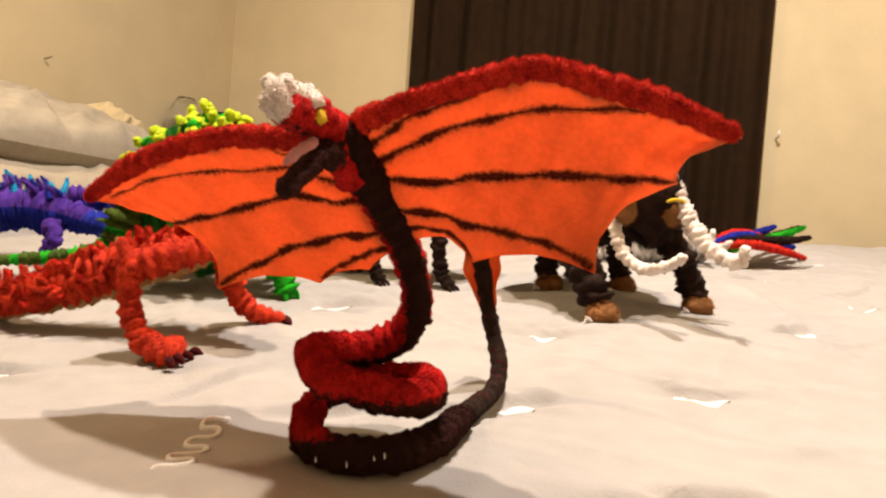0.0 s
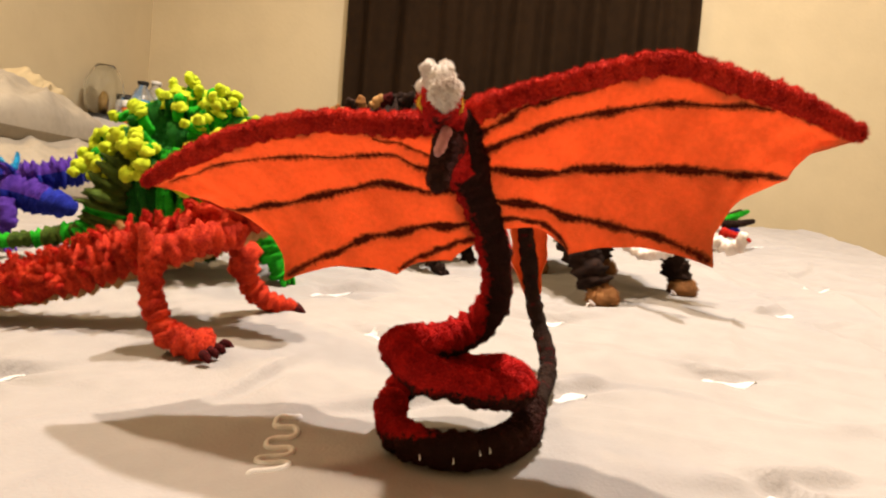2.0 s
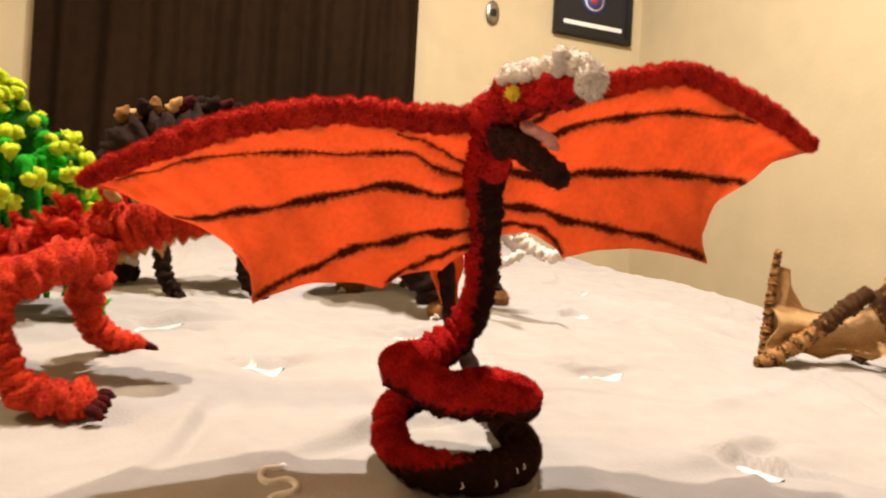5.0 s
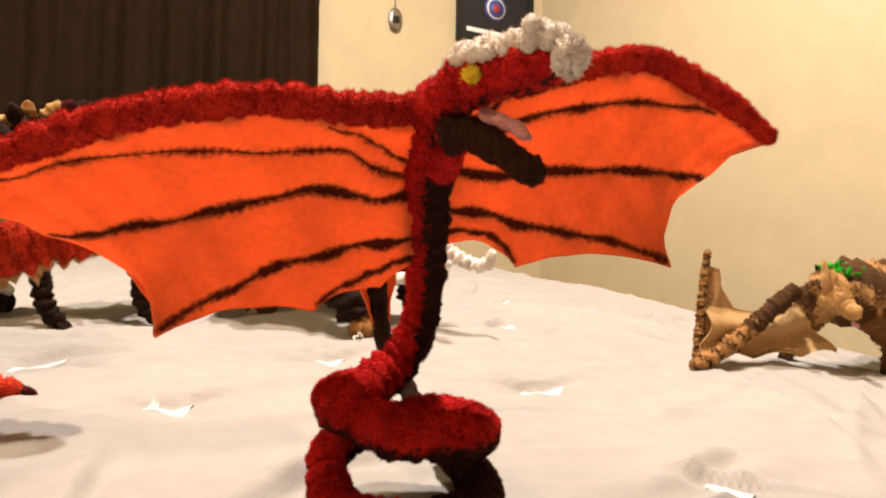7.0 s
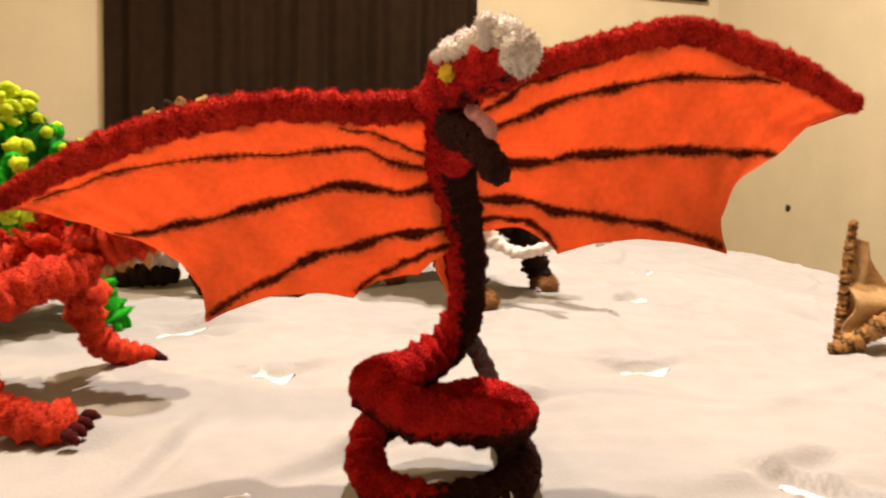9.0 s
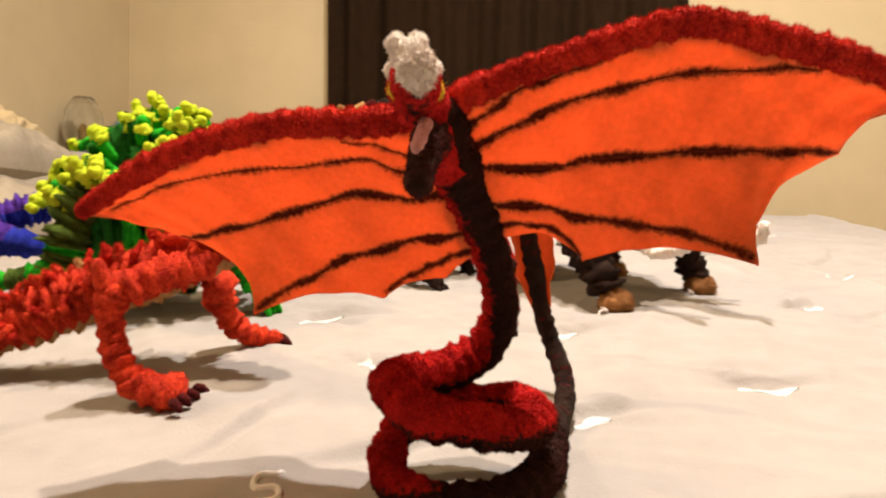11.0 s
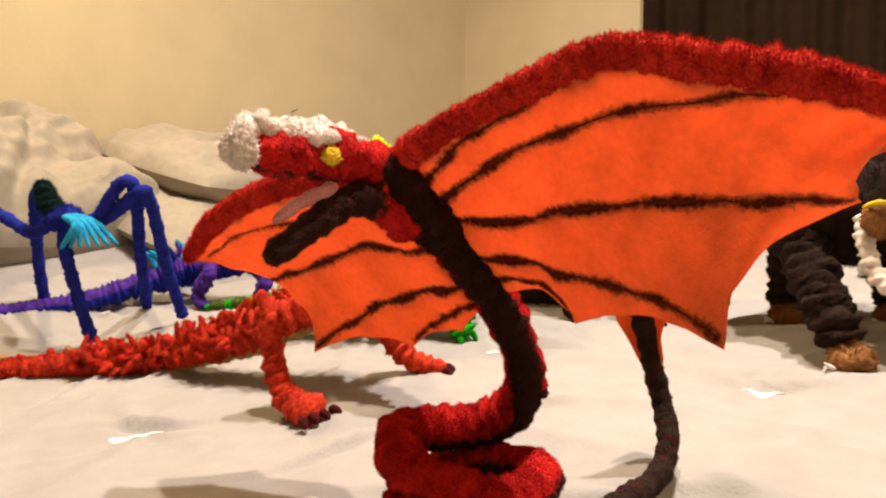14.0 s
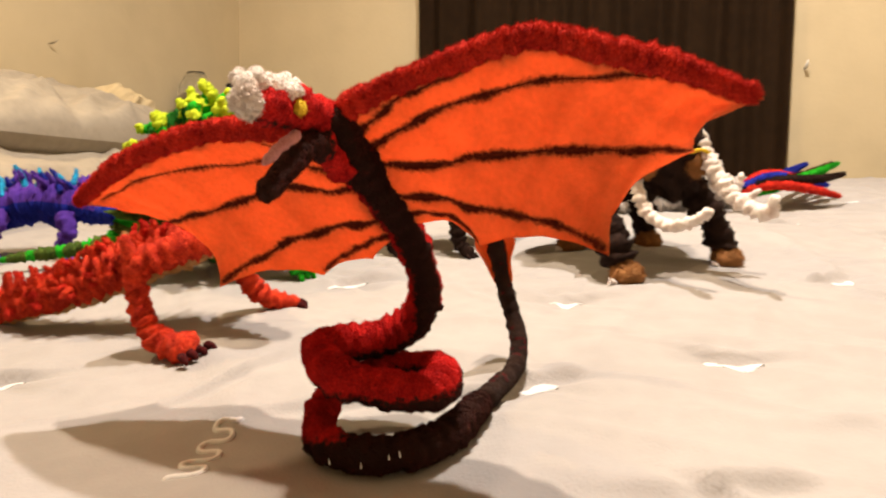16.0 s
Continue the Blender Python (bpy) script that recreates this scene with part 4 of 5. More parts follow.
wing("left_wing", L_LEAD, [(0.052, 0.457, 0.106), (0.038, 0.463, 0.094), (0.0094, 0.4702, 0.0837), (-0.0524, 0.4768, 0.0748), (-0.0873, 0.4889, 0.1121), (-0.1264, 0.4687, 0.1243)],
     [(0, 0, 0.002), (0, 0, 0.004), (0, 0.002, 0.006), (0.011, 0, 0.004), (-0.001, 0.0, 0.003)], [0, 0.10, 0.26, 0.56, 0.80, 1.0], (0, 0.006, 0.0),
     # this fainter line paints the soft shade of a long pleat
     [(0.6, [(0.0, 0.46), (0.075, 0.37), (0.14, 0.29), (0.19, 0.215), (0.26, 0.205), (0.37, 0.23), (0.49, 0.21), (0.61, 0.195), (0.735, 0.21), (0.84, 0.31), (0.92, 0.45)]),
      (0.95, [(0.0, 0.52), (0.055, 0.51), (0.12, 0.49), (0.195, 0.42), (0.265, 0.41), (0.355, 0.45), (0.45, 0.49), (0.555, 0.55), (0.67, 0.655), (0.795, 0.95)]),
      (0.95, [(0.0, 0.81), (0.035, 0.80), (0.125, 0.755), (0.205, 0.755), (0.28, 0.76), (0.355, 0.82), (0.43, 0.90), (0.50, 0.95), (0.553, 0.985)]),
      (0.7, [(0.0, 0.96), (0.05, 0.93), (0.10, 0.91), (0.16, 0.95), (0.25, 0.985)]),
      # this short line paints the shade of the upper pleat
      (0.42, [(0.0, 0.36), (0.065, 0.28), (0.11, 0.21), (0.15, 0.155), (0.19, 0.12), (0.24, 0.09)])], "orange felt wing with dark veins")
tube("right_wing_edge", [(*p, r) for p, r in zip(R_LEAD, (0.0056, 0.0048, 0.0047, 0.0049, 0.0051, 0.0050, 0.0034))], RED, serp, "fuzzy red wing edge", fuzz=7.0, wrap=0.0075, length=0.0017, bumpy=0.15, up=(0, -1, 0.2))
tube("left_wing_edge", [(*p, r) for p, r in zip(L_LEAD, (0.0056, 0.0054, 0.0052, 0.0052, 0.0050, 0.0030))], RED, serp, "fuzzy red wing edge", fuzz=7.0, wrap=0.0075, length=0.0017, bumpy=0.15, up=(0, -1, 0.2))
# head
tube("head", [(0.0290, 0.4228, 0.1660, 0.0088), (0.0240, 0.4059, 0.1720, 0.0082), (0.0205, 0.3898, 0.1752, 0.0077), (0.0195, 0.3703, 0.1756, 0.0068), (0.0195, 0.3510, 0.1762, 0.0054)], REDBLACK, serp, "red wrapped head with open jaws", pile=lambda s, c: np.clip(0.5 - 0.8 * (c + 1.05), 0, 1), fuzz=5, bumpy=0.17, segs=20)
tube("lower_jaw", [(0.0290, 0.4130, 0.1580, 0.0068), (0.0248, 0.3957, 0.1580, 0.0056), (0.0226, 0.3765, 0.1515, 0.0049), (0.0200, 0.3600, 0.1450, 0.0045), (0.0193, 0.3550, 0.1432, 0.0040)], REDBLACK, serp, "black lower jaw hanging open", pile=lambda s, c: np.clip(0.30 + 2.4 * s, 0, 1), fuzz=4.5, bumpy=0.14, segs=18)
tube("throat", [(0.0300, 0.4090, 0.1560, 0.0050), (0.0325, 0.4160, 0.1495, 0.0060), (0.0360, 0.4245, 0.1420, 0.0050)], REDBLACK, serp, "red throat under the jaw", pile=lambda s, c: 0.12 + 0.2 * np.sin(s * 7), fuzz=4.5, bumpy=0.2, segs=16)
tube("tongue", [(0.0245, 0.3890, 0.1640, 0.0024), (0.0231, 0.3812, 0.1620, 0.0024), (0.0212, 0.3700, 0.1590, 0.0021), (0.0190, 0.3600, 0.1545, 0.0018)], PINK, serp, "pale pink tongue", fuzz=3, segs=10, length=0.0008)
blob("snout", (0.0190, 0.3465, 0.1775), (0.0055, 0.0050, 0.0057), WHITE, serp, "fluffy white snout", fuzz=9, length=0.0008, lumps=0.14, rings=18, segs=26)
tube("crest", [(0.0180, 0.3470, 0.1815, 0.0040), (0.0172, 0.3560, 0.1835, 0.0046), (0.0178, 0.3660, 0.1820, 0.0048), (0.0188, 0.3770, 0.1822, 0.0050), (0.0195, 0.3880, 0.1830, 0.0046), (0.0205, 0.3990, 0.1815, 0.0034), (0.0230, 0.4100, 0.1790, 0.0026), (0.0262, 0.4220, 0.1740, 0.0018)], WHITE, serp, "fluffy white crest along the head", fuzz=7, length=0.0012, bumpy=0.26, wrap=0.007, segs=18)
for sx in (-1, 1):
    x0 = 0.0195 + sx * 0.0062
    tube("brow_ridge", [(x0 - sx * 0.001, 0.372, 0.1800, 0.0020), (x0, 0.380, 0.1812, 0.0028), (x0, 0.388, 0.1806, 0.0026), (x0 + 0.001, 0.397, 0.1790, 0.0016)], WHITE, serp, "white brow ridge", fuzz=7, length=0.0011, bumpy=0.24, wrap=0.006)
    tube("brow_tuft", [(0.0172 + sx * 0.0026, 0.3565, 0.1830, 0.0034), (0.0164 + sx * 0.0032, 0.3572, 0.1865, 0.0030), (0.0158 + sx * 0.0024, 0.3580, 0.1895, 0.0020)], WHITE, serp, "white brow tuft", fuzz=7, segs=10, length=0.0011, wrap=0.005, bumpy=0.22)
    blob("eye", (0.0203 + sx * 0.0072, 0.3830, 0.1745), (0.0022, 0.0052, 0.0029), YELLOW, serp, "yellow eye", fuzz=2, length=0.0008)
# leaf fin on the tail
nu = 26
s = np.linspace(0, 1, nu)
half = np.interp(s, (0, 0.25, 0.5, 0.75, 0.92, 1), (0.0035, 0.0075, 0.0100, 0.0108, 0.0092, 0.0050)) * (1 + 0.07 * np.sin(s * 17))
fin = np.stack([np.stack([0.1065 - 0.0105 * s + k * half * 1.18 * (1 + 0.12 * np.sin(s * 9 + k * 2)), 0.5665 - 0.002 * s - 0.006 * abs(k) ** 2 + 0 * s, 0.052 + 0.060 * s], 1) for k in (-1, -0.6, -0.2, 0.2, 0.6, 1)], 1)
sheet_part("tail_fin", fin, serp, FELT, 0.0012, "small orange felt leaf on the tail")

# ---- red lizard dragon ----
red = thing("red_dragon", (-0.16, 0.62, 0.0), "scarlet pipe-cleaner dragon with ragged spines, crouching on the duvet", "toy figure", "pipe-cleaner creatures")
SP = [(-0.62, 0.50, 0.008, 0.0065), (-0.50, 0.545, 0.009, 0.0080), (-0.40, 0.583, 0.0105, 0.0096), (-0.32, 0.613, 0.015, 0.0118), (-0.25, 0.628, 0.030, 0.0165), (-0.195, 0.632, 0.050, 0.0172), (-0.150, 0.628, 0.066, 0.0175),
      (-0.112, 0.618, 0.083, 0.0160), (-0.085, 0.608, 0.094, 0.0140)]
tube("body", SP, [SCARLET, TAN], red, "scarlet wrapped body and tail", mats_of=lambda s, c: np.where((c < -0.88) & (s > 0.55), 1, 0), wrap=0.0095, bumpy=0.13, fuzz=4.5, length=0.0022, segs=20)
tube("head", [(-0.092, 0.611, 0.092, 0.0150), (-0.074, 0.604, 0.099, 0.0145), (-0.058, 0.598, 0.101, 0.0110), (-0.044, 0.592, 0.100, 0.0065)], [SCARLET, TAN], red, "scarlet head with a pointed snout", mats_of=lambda s, c: np.where(c < -0.8, 1, 0), wrap=0.009, bumpy=0.16, fuzz=3.0, length=0.002)
c = spline(SP, 0.0105)
for k in range(len(c)):
    x, y, z, r = c[k]
    if x < -0.50 or RNG.random() < 0.22:
        continue
    x, y = x + RNG.normal(0, 0.004), y + RNG.normal(0, 0.003)
    h = (0.004 + 0.012 * RNG.random()) * min(1.0, (x + 0.53) / 0.28)
    jx, jy = RNG.normal(0, 0.004, 2)
    tube("spine", [(x, y + jy * 0.4, z + r * 0.7, 0.0034), (x + jx * 0.6, y + jy, z + r + h * 0.5, 0.0028), (x + jx - 0.003, y + jy * 1.4, z + r + h, 0.0012)], (SCARLET, RED, SCARLET, RED, SCARLET, TAN)[k % 6], red, fuzz=5, segs=7, length=0.0022, wrap=0.004, bumpy=0.25)
for k in range(9):
    a = RNG.random() * 6.28
    x0, y0, z0 = -0.080 + 0.02 * math.cos(a), 0.606 + 0.012 * math.sin(a), 0.109
    tube("head_spike", [(x0, y0, z0, 0.0026), (x0 + 0.3 * (x0 + 0.080), y0 * 1.0, z0 + 0.006, 0.002), (x0 - 0.004, y0, z0 + 0.012, 0.001)], TAN if k % 2 else SCARLET, red, fuzz=1, segs=6, wrap=0.004)


def limb(parent, pts, mat, claws, claw_mat, label="", fuzz=1.6, name="leg", wrap=0.009, mats_of=None):
    """A leg, with its claws splayed at the end."""
    leg = tube(name, pts, mat, parent, label, wrap=wrap, bumpy=0.20, fuzz=fuzz + 1.2, length=0.0018, segs=16, mats_of=mats_of)
    a, b = np.array(pts[-2][:3]), np.array(pts[-1][:3])
    d = (b - a) / np.linalg.norm(b - a)
    side = np.cross(d, (0, 0, 1))
    side /= np.linalg.norm(side)
    r = pts[-1][3]
    for k in range(claws):
        o = (k - (claws - 1) / 2) * r * 0.9
        p = b + side * o
        tube("claw", [(*(p - d * 0.002), r * 0.38), (*(p + d * 0.003 + side * o * 0.2), r * 0.32), (*(p + d * 0.0065 + side * o * 0.3 - np.array((0, 0, b[2] * 0.4))), r * 0.2)], claw_mat, leg, fuzz=1, segs=8, wrap=0.004)
    return leg


limb(red, [(-0.100, 0.604, 0.080, 0.0105), (-0.126, 0.584, 0.075, 0.0115), (-0.152, 0.570, 0.064, 0.0090), (-0.153, 0.567, 0.042, 0.0078), (-0.147, 0.564, 0.022, 0.0076), (-0.137, 0.560, 0.012, 0.0088), (-0.118, 0.554, 0.009, 0.0102), (-0.108, 0.551, 0.008, 0.0086)], SCARLET, 4, MAROON, "scarlet foreleg with black claws")
limb(red, [(-0.105, 0.632, 0.062, 0.0110), (-0.108, 0.648, 0.045, 0.0090), (-0.100, 0.658, 0.022, 0.0076), (-0.085, 0.666, 0.010, 0.0080), (-0.068, 0.671, 0.007, 0.0065)], SCARLET, 3, MAROON, "scarlet foreleg stretched forward")
tube("elbow_spur", [(-0.153, 0.569, 0.064, 0.0060), (-0.157, 0.567, 0.078, 0.0052), (-0.158, 0.566, 0.088, 0.0035)], SCARLET, red, fuzz=1.5, segs=8)

for k in range(340):
    q = c[int(len(c) * (1 - 0.52 * RNG.random())) - 1]
    a = RNG.uniform(-1.9, 1.9)
    d = np.array((RNG.normal(0, 0.35), math.sin(a) * -1, math.cos(a)))
    d /= np.linalg.norm(d)
    p0 = q[:3] + d * q[3] * 0.85
    p1 = p0 + d * RNG.uniform(0.004, 0.012) + RNG.normal(0, 0.0045, 3)
    tube("scale_tuft", [(*p0, 0.0036), (*((p0 + p1) / 2 + RNG.normal(0, 0.0018, 3)), 0.0026), (*p1, 0.0009)], (SCARLET, RED, SCARLET)[k % 3], red, fuzz=5, segs=7, length=0.002, wrap=0.004)

# ---- green bush creature ----
bush = thing("green_bush_creature", (-0.19, 0.80, 0.0), "green pipe-cleaner creature with yellow-tipped bush on its back", "toy figure", "pipe-cleaner creatures")
blob("body", (-0.190, 0.814, 0.092), (0.074, 0.054, 0.070), DARKGREEN, bush, "dark green wrapped body", fuzz=1.6, length=0.003, lumps=0.16, rings=24, segs=36)
for k in range(46):
    a = -math.pi * (0.02 + 0.96 * RNG.random())
    c0 = np.array((-0.190, 0.812))
    d = np.array((math.cos(a), math.sin(a)))
    p = [(*(c0 + d * np.array((rx, ry)) + RNG.normal(0, 0.002, 2)), z, r) for rx, ry, z, r in ((0.070, 0.052, 0.128, 0.0042), (0.083, 0.062, 0.098, 0.0046), (0.084, 0.064, 0.066, 0.0044), (0.078, 0.060, 0.036 + 0.012 * RNG.random(), 0.0030))]
    tube("hanging_strand", p, GREEN if k % 3 else DARKGREEN, bush, fuzz=1.4, segs=8, wrap=0.007, length=0.002)
count = 0
while count < 185:
    a, e = RNG.random() * 2 * math.pi, math.asin(min(1, RNG.random() * 1.06))
    d = np.array((math.cos(a) * math.cos(e), math.sin(a) * math.cos(e), math.sin(e)))
    tip = np.array((-0.190, 0.812, 0.090)) + d * np.array((0.100 - 0.030 * d[2] ** 2, 0.076 - 0.024 * d[2] ** 2, 0.094)) * (0.86 + 0.20 * RNG.random())
    root = np.array((-0.190, 0.812, 0.088)) + d * np.array((0.070, 0.050, 0.072))
    mid = (tip + root) / 2 + np.array((0, 0, 0.004)) + RNG.normal(0, 0.005, 3)
    st = tube("stem", [(*root, 0.0046), (*mid, 0.0050), (*tip, 0.0042)], GREEN if RNG.random() < 0.85 else DARKGREEN, bush, fuzz=1.1, segs=8, wrap=0.006, length=0.002)
    w = RNG.normal(0, 0.003, 3)
    r = 0.0040 + 0.0018 * RNG.random()
    tube("knob", [(*(tip - d * 0.003), r), (*(tip + d * 0.003 + w * 0.3), r * 1.15), (*(tip + d * 0.006 + w), r * 0.85)], LIME, st, "yellow-green fluffy tip" if count == 0 else "", fuzz=3, segs=10, wrap=0.006, bumpy=0.3)
    if count % 3 == 0:
        q = tip + RNG.normal(0, 0.006, 3)
        tube("knob", [(*(q - d * 0.003), r * 0.8), (*(q + d * 0.003), r), (*(q + d * 0.006 - w), r * 0.7)], LIME, st, fuzz=2.5, segs=10, wrap=0.005, bumpy=0.2)
    count += 1
limb(bush, [(-0.235, 0.775, 0.115, 0.017), (-0.250, 0.762, 0.085, 0.0195), (-0.258, 0.757, 0.055, 0.0180), (-0.268, 0.752, 0.030, 0.0150), (-0.278, 0.748, 0.014, 0.0120)], [OLIVE, GREEN], 3, GREEN, "thick olive banded foreleg", mats_of=lambda s, c: np.where((s + RNG.normal(0, 0.02, s.shape) > 0.62) | (np.abs(s - 0.5) < 0.03), 1, 0))
limb(bush, [(-0.135, 0.785, 0.070, 0.014), (-0.115, 0.778, 0.050, 0.0125), (-0.100, 0.770, 0.025, 0.0105), (-0.090, 0.767, 0.009, 0.0090)], GREEN, 3, GREEN, "green leg")
limb(bush, [(-0.240, 0.855, 0.070, 0.014), (-0.262, 0.870, 0.035, 0.012), (-0.270, 0.872, 0.010, 0.010)], OLIVE, 3, GREEN, "olive hind leg")
limb(bush, [(-0.150, 0.855, 0.065, 0.014), (-0.135, 0.868, 0.035, 0.012), (-0.130, 0.872, 0.010, 0.010)], GREEN, 3, GREEN, "green hind leg")
tube("tail", [(-0.250, 0.815, 0.060, 0.014), (-0.300, 0.822, 0.036, 0.0100), (-0.350, 0.822, 0.024, 0.0075), (-0.400, 0.815, 0.018, 0.0060), (-0.440, 0.805, 0.014, 0.0035)], [OLIVE, GREEN], bush, "olive tail lying on the duvet", fuzz=1.2, wrap=0.008, bumpy=0.22, mats_of=lambda s, c: (np.sin(s * 40) > 0.6).astype(int))

# ---- purple and blue lizard ----
pur = thing("purple_lizard", (-0.45, 0.90, 0.0), "blue and purple pipe-cleaner lizard with a fringed back", "toy figure", "pipe-cleaner creatures")
PP = [(-0.67, 0.630, 0.024, 0.0080), (-0.66, 0.680, 0.022, 0.0090), (-0.645, 0.725, 0.020, 0.0105), (-0.61, 0.775, 0.020, 0.0120), (-0.575, 0.830, 0.032, 0.0145), (-0.53, 0.880, 0.046, 0.0190), (-0.46, 0.900, 0.062, 0.0230), (-0.405, 0.897, 0.060, 0.0190), (-0.365, 0.890, 0.052, 0.0130)]
tube("body", PP, [BLUE, PURPLE], pur, "blue body with a purple back", mats_of=lambda s, c: np.where(c > 0.35, 1, 0), fuzz=1.2, wrap=0.008, length=0.003, bumpy=0.16)
tube("head", [(-0.370, 0.891, 0.052, 0.0140), (-0.350, 0.886, 0.050, 0.0130), (-0.335, 0.882, 0.046, 0.0075)], [BLUE, PURPLE], pur, "blue head", fuzz=1.2)
c = spline(PP, 0.0085)
for k in range(len(c)):
    x, y, z, r = c[k]
    if -0.555 < x < -0.385:
        for q in range(2):
            h = 0.010 + 0.014 * RNG.random()
            j = RNG.normal(0, 0.006, 2)
            tube("fringe", [(x, y + j[0], z + r * 0.7, 0.0034), (x + j[0], y + j[1] * 1.5, z + r + h * 0.5, 0.0030), (x - 0.004 + j[0] * 1.5, y + j[1] * 2.4, z + r + h, 0.0012)], (PURPLE, PURPLE, CYAN, BLUE)[(k + q) % 4], pur, fuzz=1.6, segs=7, length=0.003, wrap=0.004)
tube("neck_fringe", [(-0.420, 0.905, 0.066, 0.0160), (-0.380, 0.922, 0.078, 0.0150), (-0.335, 0.948, 0.088, 0.0130), (-0.290, 0.975, 0.090, 0.0100)], [BLUE, PURPLE], pur, "purple fringed neck", mats_of=lambda s, c: np.where(c > 0.1, 1, 0), fuzz=1.6, wrap=0.008, length=0.003, bumpy=0.25)
limb(pur, [(-0.500, 0.880, 0.055, 0.0120), (-0.480, 0.862, 0.046, 0.0100), (-0.498, 0.858, 0.022, 0.0080), (-0.492, 0.852, 0.008, 0.0060), (-0.474, 0.848, 0.006, 0.0040)], PURPLE, 3, PURPLE, "bent purple foreleg")
limb(pur, [(-0.410, 0.880, 0.050, 0.0110), (-0.398, 0.868, 0.036, 0.0090), (-0.405, 0.862, 0.016, 0.0070), (-0.392, 0.855, 0.007, 0.0050)], PURPLE, 3, PURPLE, "bent purple foreleg")
limb(pur, [(-0.570, 0.890, 0.040, 0.0110), (-0.585, 0.915, 0.030, 0.0080), (-0.575, 0.925, 0.010, 0.0060)], BLUE, 3, PURPLE, "blue hind leg")

# ---- blue spider ----
spi = thing("blue_spider", (-0.42, 0.62, 0.0), "tall blue pipe-cleaner spider with a dark head and cyan beard", "toy figure", "pipe-cleaner creatures")
blob("body", (-0.482, 0.671, 0.132), (0.018, 0.016, 0.013), BLUE, spi, fuzz=2)
tube("head_tuft", [(-0.497, 0.671, 0.137, 0.010), (-0.506, 0.670, 0.154, 0.0095), (-0.514, 0.669, 0.172, 0.0055)], TEAL, spi, "dark teal head tuft", fuzz=4, length=0.004, bumpy=0.2)
for k in range(7):
    a = (k - 3) * 0.004
    tube("beard_strand", [(-0.470, 0.664 + a * 0.4, 0.136, 0.0036), (-0.450 + abs(a) * 0.6, 0.660 + a, 0.128, 0.0034), (-0.438 + a * 1.6, 0.658 + a * 1.4, 0.106, 0.0016)], CYAN, spi, fuzz=1.5, segs=7, wrap=0.005)
for pts in (
    [(-0.478, 0.667, 0.130), (-0.480, 0.663, 0.106), (-0.475, 0.668, 0.048), (-0.468, 0.673, 0.004)],
    [(-0.480, 0.671, 0.128), (-0.449, 0.678, 0.132), (-0.419, 0.684, 0.164), (-0.412, 0.696, 0.159), (-0.490, 0.765, 0.082), (-0.555, 0.825, 0.006)],
    [(-0.477, 0.675, 0.127), (-0.440, 0.684, 0.132), (-0.401, 0.691, 0.156), (-0.401, 0.704, 0.146), (-0.436, 0.750, 0.072), (-0.460, 0.790, 0.006)],
    [(-0.506, 0.671, 0.130), (-0.531, 0.667, 0.119), (-0.567, 0.660, 0.139), (-0.606, 0.649, 0.159), (-0.626, 0.635, 0.081), (-0.640, 0.624, 0.004)],
    [(-0.506, 0.677, 0.130), (-0.540, 0.696, 0.126), (-0.584, 0.713, 0.157), (-0.623, 0.735, 0.076), (-0.650, 0.757, 0.004)],
):
    tube("leg", [(*p, 0.0063) for p in pts], BLUE, spi, fuzz=2.2, wrap=0.007, segs=10)

# ---- black tusked beast ----
tus = thing("tusked_beast", (0.25, 0.82, 0.0), "black woolly pipe-cleaner beast with white tusks and brown feet", "toy figure", "pipe-cleaner creatures")
blob("body", (0.215, 0.870, 0.115), (0.085, 0.060, 0.048), BLACK, tus, "black woolly body", fuzz=0.8, length=0.003)
blob("head", (0.268, 0.812, 0.122), (0.036, 0.036, 0.048), BLACK, tus, "black woolly head", fuzz=1.0, length=0.003)
for sx in (-1, 1):
    blob("eye_patch", (0.262 + sx * 0.024, 0.779 + (0.004 if sx > 0 else 0), 0.110), (0.011, 0.008, 0.012), BROWN, tus, "golden brown eye patch", fuzz=2)
    tube("brow", [(0.262 + sx * 0.014, 0.775, 0.121, 0.0018), (0.262 + sx * 0.024, 0.772, 0.124, 0.0018), (0.262 + sx * 0.034, 0.777, 0.120, 0.0018)], YELLOW, tus, fuzz=1, segs=6)
tube("tusk", [(0.277, 0.815, 0.170, 0.0062), (0.286, 0.795, 0.140, 0.0064), (0.298, 0.772, 0.108, 0.0066), (0.311, 0.748, 0.083, 0.0062), (0.325, 0.728, 0.074, 0.0058), (0.333, 0.716, 0.077, 0.0055), (0.331, 0.711, 0.090, 0.0045)], WHITE, tus, "curved white tusk", fuzz=1.6, wrap=0.008, bumpy=0.25)
tube("tusk", [(0.230, 0.800, 0.112, 0.0055), (0.232, 0.780, 0.085, 0.0058), (0.240, 0.765, 0.066, 0.0056), (0.255, 0.748, 0.058, 0.0052), (0.270, 0.728, 0.065, 0.0048), (0.282, 0.712, 0.078, 0.0035)], WHITE, tus, "curved white tusk", fuzz=1.6, wrap=0.008, bumpy=0.25)
for k in range(6):
    tube("beard_tuft", [(0.300 + 0.004 * k, 0.790, 0.10 - 0.004 * k, 0.006), (0.308 + 0.004 * k, 0.782, 0.088 - 0.003 * k, 0.005), (0.314 + 0.006 * k, 0.780, 0.078 + 0.004 * (k % 3), 0.0025)], WHITE, tus, fuzz=2, segs=8, bumpy=0.3)
